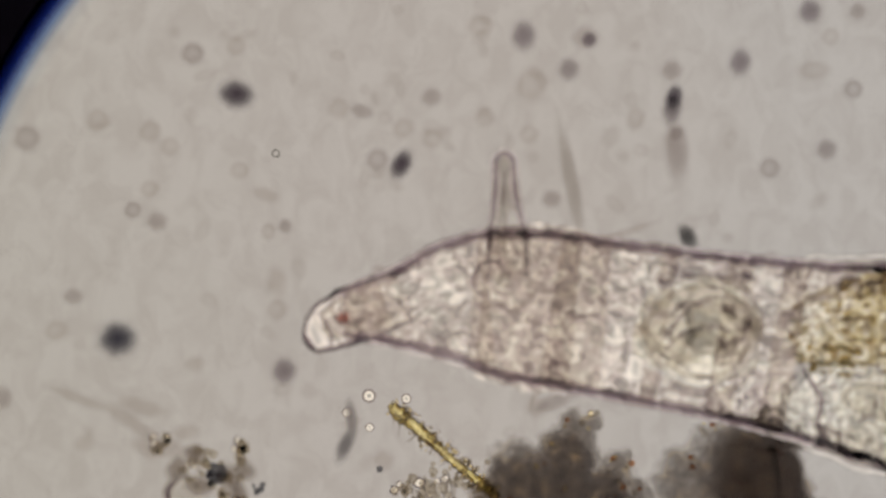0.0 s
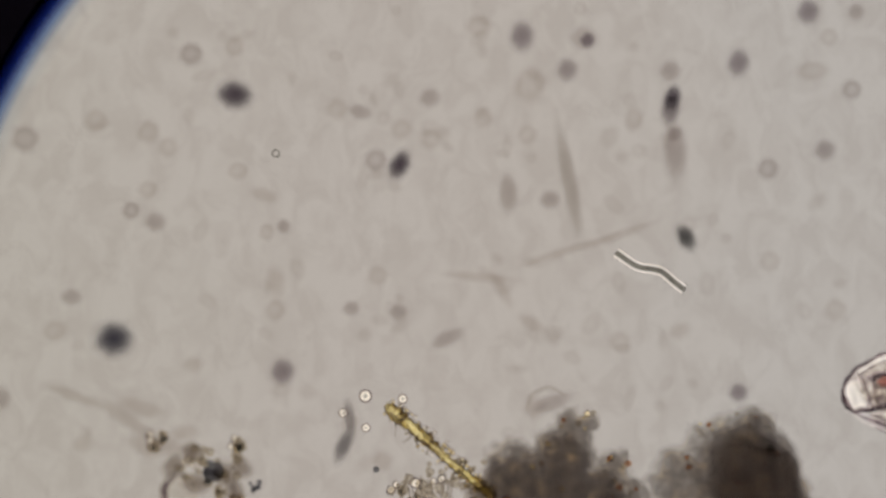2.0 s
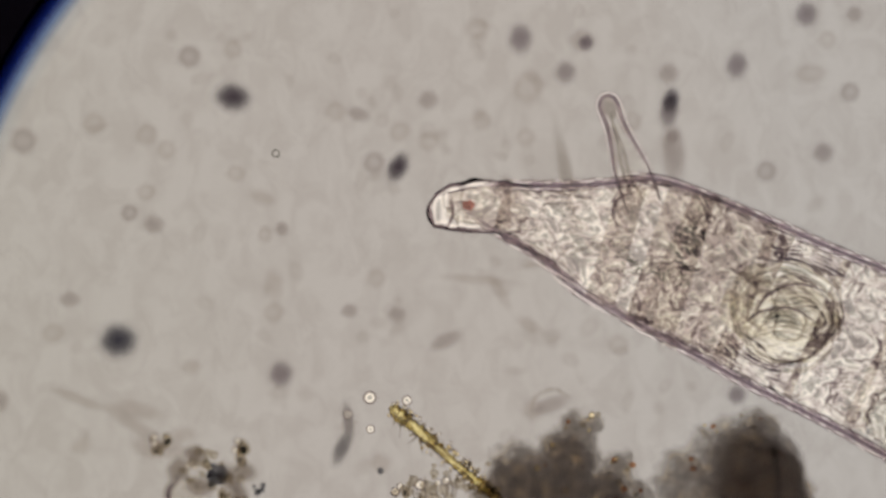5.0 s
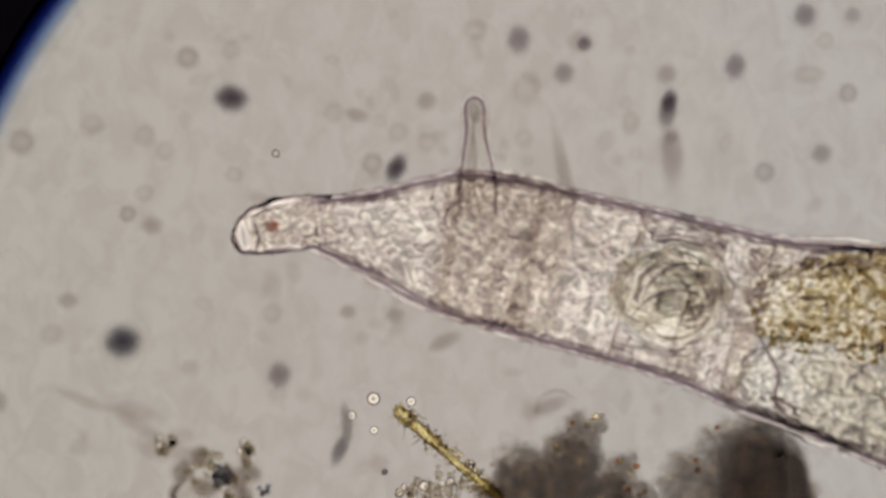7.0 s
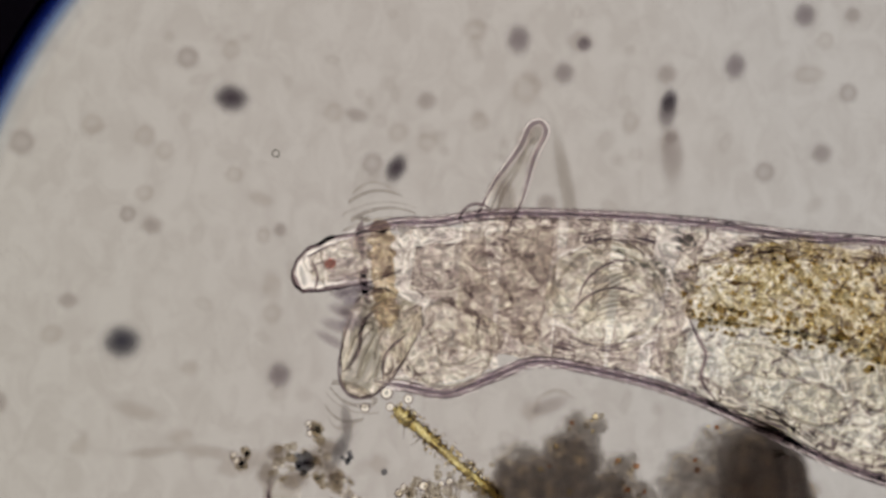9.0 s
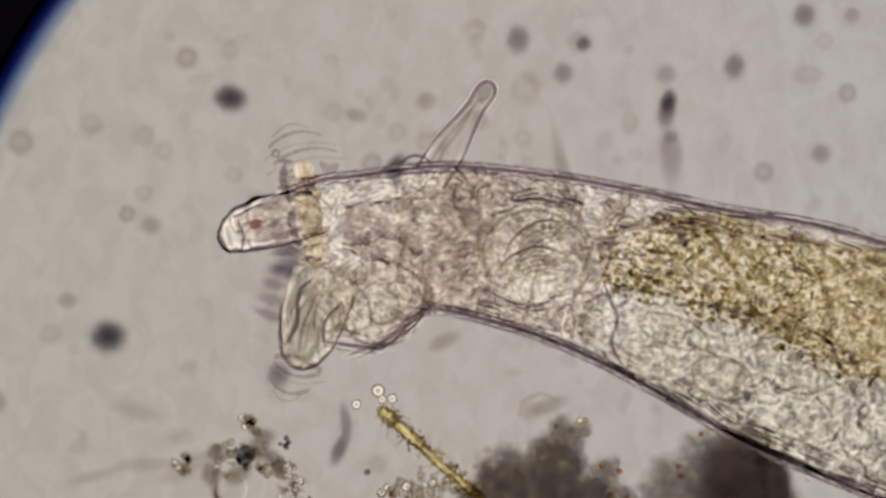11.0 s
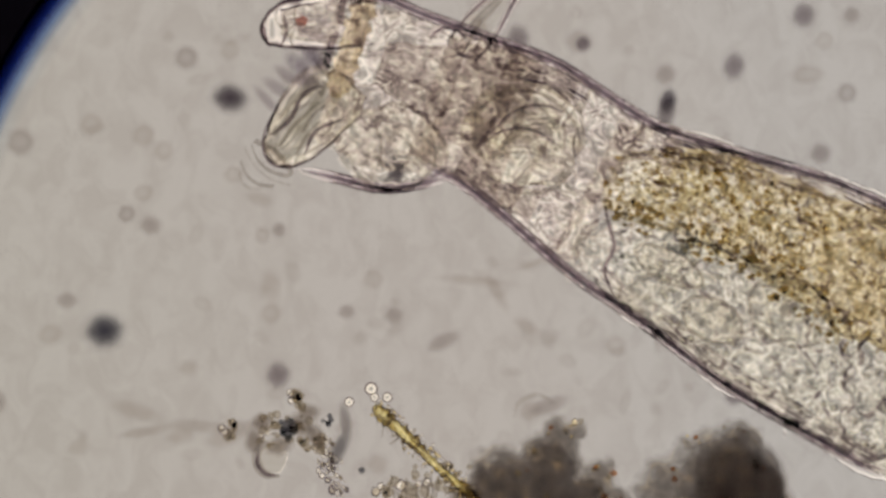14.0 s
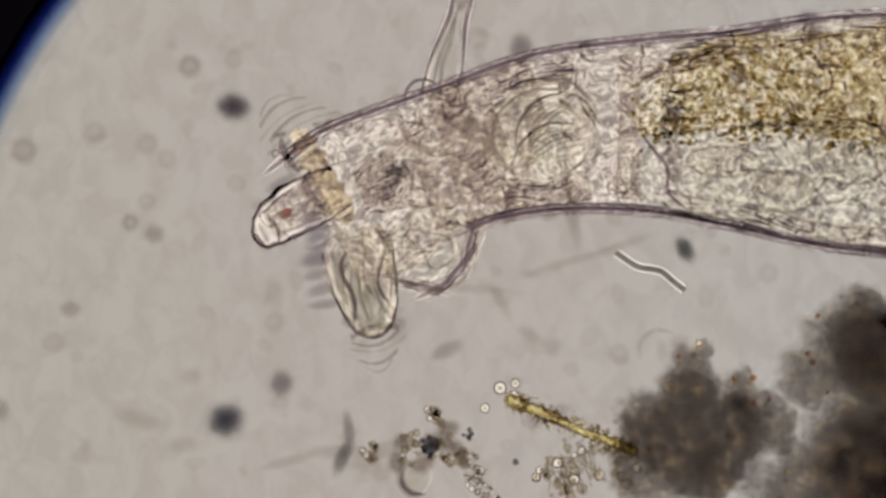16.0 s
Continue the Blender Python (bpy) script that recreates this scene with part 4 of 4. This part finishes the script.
            smear.matrix_basis = pose((70 + i * 26) * UNIT, side * (wide + (2 if i > 2 else 14) + rng.uniform(0, 12)) * UNIT, 0.001 * i, 0, 0, 90 + rng.uniform(-6, 6)) @ Matrix.Diagonal((rng.uniform(30, 46) * UNIT, (rng.uniform(18, 26) if i > 2 else rng.uniform(11, 18)) * UNIT, 1, 1))
            tagged(smear, "blurred beating cilia")
    return tagged(root, "transparent rotifer with a golden gut and a ciliated head", "rotifer"), p


ROTIFER, PART = build_rotifer()


# ---- what moves ----
def motions():
    """Everything that moves, by the clock."""
    drift = [(0.0, 760, 667, 0), (1.5, 757, 667, 0), (2.5, 750, 671, 0), (3.5, 750, 670, 0), (6.0, 770, 670, 0), (7.5, 769, 672, 0), (9.0, 768, 672, 0), (9.5, 762, 671, 0.4), (12.0, 737, 675, 1.3),
             (12.5, 742, 673, 1.2), (13.0, 734, 672, 1.7), (14.0, 734, 672, 2.0), (14.5, 751, 677, 0.5), (14.8, 778, 679, -2.6), (15.0, 822, 680, -6.3), (15.5, 884, 662, -12.3), (16.0, 945, 635, -18.2)]

    def carried(u, v, a=0.0):
        """Rows for a thing that rests at (u, v) and goes with the drifting water."""
        rows = []
        for t, cu, cv, turn in drift:
            k = radians(turn)
            du, dv = u - 757, v - 667
            rows.append((t, cu + du * math.cos(k) - dv * math.sin(k), cv + du * math.sin(k) + dv * math.cos(k), a + turn))
        return rows

    for key, (ob, u, v) in DEBRIS.items():
        shift = {"bubble650": (31, -14), "bubble611": (32, -19), "bubble651": (38, -55), "bubble716": (-6, -6)}.get(key, (0, 0))
        z = {"rod": 0.05, "dot": 0.012, "blob": 0.006}.get(key, 0.03 if key.startswith("bubble") else 0.0)
        walk(ob, [(t, seen(t, x + shift[0] * min(1, max(0, t - 7.5) / 2), y + shift[1] * min(1, max(0, t - 7.5) / 2), a, z)) for t, x, y, a in carried(u, v, 41 if key == "rod" else 0)])
    walk(FLOC_THING, [(t, seen(t, u, v, a, profile([(0, 0.95), (8, 0.95), (9.5, 0.6), (12, 0.5), (13.5, 0.1), (14, 0.0)], t))) for t, u, v, a in [(0.0, 385, 850, 30), (3.5, 375, 850, 30), (6.0, 395, 852, 30), (7.8, 400, 850, 30), (8.5, 455, 842, 20), (9.0, 545, 828, 5), (9.5, 512, 800, -18),
         (12.0, 437, 823, 0), (12.3, 476, 806, 0), (12.6, 564, 730, -8), (13.0, 557, 653, 14), (13.3, 567, 669, 30), (13.6, 533, 706, 26), (14.0, 517, 767, 0), (14.5, 531, 767, 0), (15.0, 607, 790, 0),
         (15.6, 698, 807, -3), (16.0, 767, 797, -5)]])
    for i, strand in enumerate(STRANDS):
        hang = [(t, 44, -2, -74 + 9 * i, 0) for t in (0.0, 12.0)] + [(12.6, 40, -4, -86, 0.5), (13.0, 38, -6, -80, 0.9), (13.3, 36, -8, -58, 0.9), (13.6, 38, -8, -64, 0.7), (14.0, 44, -2, -72, 0), (16.0, 44, -2, -66, 0)]
        walk(strand, [(t, pose((x + i * (14 + 92 * out * math.cos(radians(a)))) * UNIT, (y + i * 92 * out * math.sin(radians(a))) * UNIT, (16 + 4 * i) * UNIT, 0, 0, a)) for t, x, y, a, out in hang])

    trunk = [(0.0, 1440, 623, 9.7), (0.5, 1390, 616, 9.7), (1.0, 1360, 612, 11), (1.1, 1370, 612, 11), (1.2, 1340, 615, 12), (1.3, 2000, 680, 12), (1.4, 2600, 740, 14), (1.9, 2450, 900, 26), (2.0, 2250, 950, 26),
             (2.2, 2090, 1010, 26), (2.5, 1960, 960, 24), (3.0, 1880, 900, 20), (3.5, 1790, 806, 23), (6.0, 1592, 645, 25.5), (6.5, 1572, 641, 23.5), (7.0, 1370, 580, 12.5), (7.5, 1265, 569, 14), (7.7, 1265, 567, 14),
             (8.0, 1255, 552, 14.5), (8.5, 1250, 548, 15.5), (9.0, 1245, 549, 15), (9.5, 1175, 517, 18), (12.0, 1090, 486, 20), (12.5, 1090, 496, 20.4), (13.0, 1030, 502, 20), (13.5, 1025, 465, 22), (14.0, 1100, 360, 27),
             (14.5, 1150, 263, 27), (15.0, 1105, 240, 19.5), (15.5, 1110, 240, 10), (16.0, 1160, 222, 2)]
    neck = [(0.0, 1240, 590, 9), (0.5, 1200, 585, 8), (1.0, 1170, 570, 8), (1.1, 1180, 570, 8), (1.2, 1160, 565, 8), (1.3, 1800, 620, 8), (1.4, 2400, 680, 8), (1.9, 2250, 830, 20), (2.0, 2030, 860, 20),
            (2.2, 1860, 920, 20), (2.5, 1730, 870, 15), (3.0, 1640, 810, 12), (3.5, 1570, 712, 22), (6.0, 1360, 541, 23), (6.5, 1340, 544, 20), (7.0, 1190, 525, 13), (7.5, 1090, 520, 9), (7.7, 1110, 530, 8),
            (8.0, 1090, 513, 8), (8.5, 1090, 528, 8), (9.0, 1075, 520, 8), (9.5, 1030, 480, 8), (12.0, 920, 440, 12), (12.5, 915, 432, 13), (13.0, 910, 445, 10), (13.5, 900, 385, 13), (14.0, 930, 240, 26),
            (14.5, 980, 175, 20), (15.0, 960, 190, 8), (15.5, 940, 200, 2), (16.0, 960, 235, -8)]
    collar = [(0.0, 915, 540, 5), (0.5, 870, 535, 4), (1.0, 870, 530, 3), (1.1, 880, 530, 2), (1.2, 905, 520, 0), (1.3, 1550, 580, 0), (1.4, 2150, 640, 0), (1.9, 1950, 730, 10), (2.0, 1730, 770, 10),
              (2.2, 1590, 820, 5), (2.5, 1515, 810, 0), (3.0, 1420, 745, 3), (3.5, 1405, 645, 15), (6.0, 1040, 405, 17), (6.5, 995, 430, 15), (7.0, 850, 440, 9), (7.5, 800, 470, 6), (7.7, 835, 480, 4),
              (8.0, 890, 485, 5), (8.5, 905, 510, 5), (9.0, 885, 505, 4), (9.5, 860, 452, 4), (12.0, 765, 420, 4), (12.5, 760, 425, 4), (13.0, 765, 420, 4), (13.5, 770, 345, 8), (14.0, 830, 190, 20),
              (14.5, 850, 140, 12), (15.0, 820, 175, 0), (15.5, 790, 200, -8), (16.0, 805, 280, -20)]
    cone = [(0.0, 850, 529, -6), (0.5, 805, 525, -3), (1.0, 820, 484, 10), (1.1, 830, 485, 14), (1.2, 860, 470, 25), (1.3, 1490, 560, 5), (1.4, 2090, 640, 0), (1.9, 1890, 730, 0), (2.0, 1775, 725, 5),
            (2.2, 1660, 800, -8), (2.5, 1590, 808, -10), (3.0, 1430, 716, -12), (3.5, 1388, 640, 13), (6.0, 985, 388, 14), (6.5, 935, 412, 8), (7.0, 790, 430, 8), (7.5, 740, 425, 14), (7.7, 790, 440, 18),
            (8.0, 850, 470, 12), (8.5, 860, 495, 9), (9.0, 840, 490, 8), (9.5, 800, 435, 9), (12.0, 705, 412, 2), (12.5, 695, 417, 2), (13.0, 710, 381, 12), (13.5, 715, 310, 16), (14.0, 780, 150, 20),
            (14.5, 795, 115, 14), (15.0, 755, 164, 3), (15.5, 725, 191, -5), (16.0, 740, 302, -22)]
    rostrum = [(0.0, 668, 541, -20), (0.5, 625, 532, -14), (1.0, 640, 441, 3), (1.1, 650, 425, 12), (1.2, 700, 375, 32), (1.3, 1290, 555, 5), (1.4, 1900, 640, 0), (1.9, 1720, 690, -10), (2.0, 1620, 660, -15),
               (2.2, 1510, 740, -18), (2.5, 1476, 800, -22), (3.0, 1298, 698, -28), (3.5, 1233, 600, 1), (6.0, 770, 328, -4), (6.5, 730, 375, -16), (7.0, 545, 392, -8), (7.5, 540, 355, 7), (7.7, 660, 345, 16),
               (8.0, 675, 412, -6), (8.5, 660, 452, -10), (9.0, 643, 455, -12), (9.5, 605, 385, -12), (12.0, 490, 408, -12), (12.5, 485, 415, -12), (13.0, 480, 325, -12), (13.5, 500, 215, -10), (14.0, 595, 40, 0),
               (14.5, 585, 45, -4), (15.0, 535, 145, -4), (15.5, 515, 205, -10), (16.0, 560, 350, -28)]
    bulge = [(0.0, 1240, 590, 9), (0.5, 1150, 580, 8), (1.0, 742, 562, 0), (1.1, 748, 562, 0), (1.2, 800, 550, 0), (1.3, 1675, 600, 0), (1.4, 2275, 660, 0), (1.9, 2250, 830, 0), (2.0, 2030, 860, 0),
             (2.2, 1860, 920, 0), (2.5, 1730, 870, 0), (3.0, 1640, 810, 0), (3.5, 1570, 745, 20), (6.0, 1360, 545, 17), (6.5, 1340, 550, 15), (7.0, 1180, 525, 9), (7.5, 645, 525, 0), (7.7, 735, 545, 0),
             (8.0, 800, 580, 0), (8.5, 810, 610, 0), (9.0, 790, 615, 0), (9.5, 740, 555, 0), (12.0, 655, 560, 0), (12.5, 640, 570, 0), (13.0, 640, 530, 0), (13.5, 615, 430, 5), (14.0, 690, 265, 15),
             (14.5, 715, 235, 10), (15.0, 700, 325, 0), (15.5, 705, 355, 0), (16.0, 765, 445, -15)]
    lower = [(0.0, 1609, 715, 10), (0.5, 1609, 716, 10), (1.0, 1608, 723, 11), (1.1, 1608, 721, 11), (1.2, 1607, 735, 12), (1.3, 2144, 774, 12), (1.4, 2740, 839, 14), (1.9, 2567, 1026, 26), (2.0, 2367, 1076, 26),
             (2.2, 2207, 1136, 26), (2.5, 2081, 1082, 24), (3.0, 2009, 1013, 20), (3.5, 1921, 972, 24), (6.0, 1707, 783, 26), (6.5, 1691, 777, 24), (7.0, 1606, 696, 12), (7.5, 1640, 690, 10), (7.7, 645, 600, -25),
             (8.0, 640, 660, -60), (8.5, 640, 695, -66), (9.0, 625, 700, -66), (9.5, 580, 655, -62), (12.0, 515, 665, -80), (12.5, 512, 680, -80), (13.0, 450, 610, -72), (13.5, 430, 485, -68), (14.0, 480, 285, -48),
             (14.5, 550, 305, -60), (15.0, 570, 425, -88), (15.5, 568, 468, -92), (16.0, 665, 595, -102)]
    upper = [(0.0, 1630, 595, 10), (0.5, 1630, 596, 10), (1.0, 1631, 604, 11), (1.1, 1631, 602, 11), (1.2, 1632, 616, 12), (1.3, 2169, 655, 12), (1.4, 2770, 720, 14), (1.9, 2620, 916, 26), (2.0, 2420, 966, 26),
             (2.2, 2260, 1026, 26), (2.5, 2131, 970, 24), (3.0, 2051, 898, 20), (3.5, 1971, 860, 24), (6.0, 1760, 673, 26), (6.5, 1741, 665, 24), (7.0, 1633, 577, 12), (7.5, 1660, 570, 8), (7.7, 700, 405, 35),
             (8.0, 705, 352, 85), (8.5, 690, 370, 86), (9.0, 672, 385, 86), (9.5, 648, 312, 86), (12.0, 492, 275, 80), (12.5, 485, 275, 80), (13.0, 508, 255, 94), (13.5, 545, 165, 98), (14.0, 655, -15, 108),
             (14.5, 610, -20, 100), (15.0, 522, 38, 84), (15.5, 500, 85, 78), (16.0, 522, 225, 60)]
    feeler = [(0.0, 898, 440, -2), (0.5, 855, 433, 8), (1.0, 860, 434, 20), (1.1, 870, 428, 24), (1.2, 900, 400, 35), (1.3, 1550, 460, 35), (1.4, 2150, 520, 20), (1.9, 1950, 620, -10), (2.0, 1720, 650, -15),
              (2.2, 1575, 690, -20), (2.5, 1474, 706, -29), (3.0, 1368, 632, -33), (3.5, 1348, 525, -37), (6.0, 1055, 288, -11), (6.5, 1010, 318, -22), (7.0, 845, 335, -2), (7.5, 779, 366, -3), (7.7, 820, 356, 5),
              (8.0, 880, 352, 11), (8.5, 902, 370, 23), (9.0, 885, 368, 26), (9.5, 862, 315, 28), (12.0, 765, 286, 34), (12.5, 760, 290, 35), (13.0, 768, 275, 41), (13.5, 772, 202, 50), (14.0, 838, 65, 38),
              (14.5, 880, 12, 38), (15.0, 828, 42, 38), (15.5, 788, 65, 20), (16.0, 783, 140, 14)]

    head = [(0.0, 960, 545, 5), (0.5, 915, 540, 4), (1.0, 805, 538, 3), (1.1, 815, 538, 2), (1.2, 895, 525, 0), (1.3, 1560, 585, 0), (1.4, 2160, 645, 0), (1.9, 2270, 838, 18), (2.0, 2060, 870, 18),
            (2.2, 1890, 930, 16), (2.5, 1760, 880, 12), (3.0, 1670, 818, 10), (3.5, 1600, 724, 20), (6.0, 1085, 419, 17), (6.5, 1040, 442, 15), (7.0, 895, 447, 9), (7.5, 715, 488, 4), (7.7, 745, 495, 2),
            (8.0, 800, 500, -3), (8.5, 785, 545, -6), (9.0, 765, 540, -6), (9.5, 745, 480, -8), (12.0, 628, 462, -12), (12.5, 630, 465, -10), (13.0, 588, 428, 0), (13.5, 583, 333, 5), (14.0, 690, 160, 18),
            (14.5, 690, 140, 5), (15.0, 650, 215, -7), (15.5, 630, 250, -15), (16.0, 670, 350, -28)]
    # how wide the corona stands open: 0 creeping, 1 open
    spread = [0, 0, 0.5, 0.5, 0.4, 0.2, 0, 0, 0, 0, 0, 0, 0, 0, 0, 0, 0.6, 0.85] + [1] * 13

    cone = [(t, u + 115 * k ** 3 * math.cos(radians(a)), v + 115 * k ** 3 * math.sin(radians(a)), a) for (t, u, v, a), k in zip(cone, spread)]

    # the feeler is drawn in a little while the animal creeps
    feeler = [(t, u - 12 * (1 - k) * math.sin(radians(a)), v + 12 * (1 - k) * math.cos(radians(a)), a) for (t, u, v, a), k in zip(feeler, spread)]

    # the head's underside, which swells as the corona opens
    JOWL = {1.0: ((590, 488), (668, 562), (742, 656)), 1.1: ((600, 488), (676, 562), (748, 656)), 7.5: ((520, 420), (572, 530), (660, 600)), 7.7: ((600, 520), (650, 590), (730, 640)),
            8.0: ((750, 648), (815, 652), (870, 634), (930, 614)), 8.5: ((710, 672), (790, 690), (870, 662)), 9.0: ((705, 682), (790, 694), (870, 668), (950, 642)), 9.5: ((690, 622), (760, 628), (812, 605)),
            12.0: ((600, 618), (645, 622), (700, 582)), 12.5: ((610, 622), (655, 630), (722, 582)), 13.0: ((590, 585), (650, 590), (706, 576)), 13.5: ((530, 492), (610, 500), (720, 490)),
            14.0: ((580, 312), (675, 332), (745, 325)), 14.5: ((640, 300), (710, 306), (790, 278)), 15.0: ((660, 372), (705, 382), (755, 352)), 15.5: ((655, 405), (705, 418), (765, 380)),
            16.0: ((725, 500), (775, 508), (824, 455))}

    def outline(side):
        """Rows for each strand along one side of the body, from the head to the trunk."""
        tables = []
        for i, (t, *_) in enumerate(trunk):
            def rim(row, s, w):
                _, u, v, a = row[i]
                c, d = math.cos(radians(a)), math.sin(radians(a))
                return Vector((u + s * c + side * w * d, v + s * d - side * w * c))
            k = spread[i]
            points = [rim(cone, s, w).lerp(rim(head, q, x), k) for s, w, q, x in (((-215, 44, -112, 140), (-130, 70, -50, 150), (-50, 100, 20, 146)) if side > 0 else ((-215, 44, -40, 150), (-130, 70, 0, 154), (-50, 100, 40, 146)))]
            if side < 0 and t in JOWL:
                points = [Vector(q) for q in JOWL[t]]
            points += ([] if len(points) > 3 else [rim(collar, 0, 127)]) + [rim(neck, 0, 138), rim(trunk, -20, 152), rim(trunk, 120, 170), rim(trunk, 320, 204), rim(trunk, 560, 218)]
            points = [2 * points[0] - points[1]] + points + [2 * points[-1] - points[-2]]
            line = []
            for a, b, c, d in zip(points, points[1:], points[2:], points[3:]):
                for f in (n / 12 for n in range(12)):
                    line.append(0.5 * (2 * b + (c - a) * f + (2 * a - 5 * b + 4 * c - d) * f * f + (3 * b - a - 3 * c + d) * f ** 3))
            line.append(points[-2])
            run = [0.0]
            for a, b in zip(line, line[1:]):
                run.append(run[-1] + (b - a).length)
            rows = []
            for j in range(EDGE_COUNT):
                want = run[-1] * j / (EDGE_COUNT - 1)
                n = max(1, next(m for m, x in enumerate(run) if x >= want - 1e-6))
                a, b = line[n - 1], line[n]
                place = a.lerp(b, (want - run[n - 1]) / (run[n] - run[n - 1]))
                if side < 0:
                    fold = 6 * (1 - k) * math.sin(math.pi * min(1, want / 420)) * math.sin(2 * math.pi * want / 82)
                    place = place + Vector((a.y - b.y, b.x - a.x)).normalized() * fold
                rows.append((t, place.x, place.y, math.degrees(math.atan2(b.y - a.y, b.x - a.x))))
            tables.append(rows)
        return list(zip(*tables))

    def between(first, second):
        """Rows of a ring half way between two others."""
        rows = []
        for (t, u, v, a), (_, x, y, b) in zip(first, second):
            away = math.hypot(x - u, y - v) / 8
            bu, bv = math.cos(radians(a)) - math.cos(radians(b)), math.sin(radians(a)) - math.sin(radians(b))
            chord = math.degrees(math.atan2(y - v, x - u))
            rows.append((t, (u + x) / 2 + away * bu, (v + y) / 2 + away * bv, 1.5 * chord - 0.25 * (a + b)))
        return rows

    def world_rows(rows):
        return [(t, seen(t, u, v, a, profile(RISE, t))) for t, u, v, a in rows]

    # the animal's height in the drop of water
    RISE = [(0.0, 1.35), (1.2, 1.35), (1.9, 0.95), (2.5, 0.85), (3.5, 0.85), (5.0, MID), (6.4, MID), (7.0, 0.95), (7.5, 1.05), (7.7, 1.0), (8.5, MID), (13.5, MID), (14.0, 0.7), (14.5, 0.6), (16.0, MID)]
    home = world_rows(trunk)
    walk(ROTIFER, home)
    for key, rows in (("rear", between(neck, trunk)), ("neck", neck), ("middle", between(collar, neck)), ("collar", collar), ("cone", cone), ("rostrum", rostrum), ("head", head), ("bulge", bulge), ("lower", lower), ("upper", upper)):
        walk(PART[key], [(t, base.inverted() @ m) for (t, base), (_, m) in zip(home, world_rows(rows))])
    walk(PART["antenna"], [(t, m.inverted() @ seen(t, u, v, a - 90, profile(RISE, t))) for (t, m), (_, u, v, a) in zip(world_rows(collar), feeler)])
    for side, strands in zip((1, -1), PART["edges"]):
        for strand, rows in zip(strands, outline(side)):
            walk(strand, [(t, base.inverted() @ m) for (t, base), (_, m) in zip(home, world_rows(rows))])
    # the field stop and the dirt of the optics go with the microscope
    for ob, u, v, z in OPTICS:
        walk(ob, [(t, seen(t, u, v, 0, z)) for t, _, _ in DRIFT])


motions()
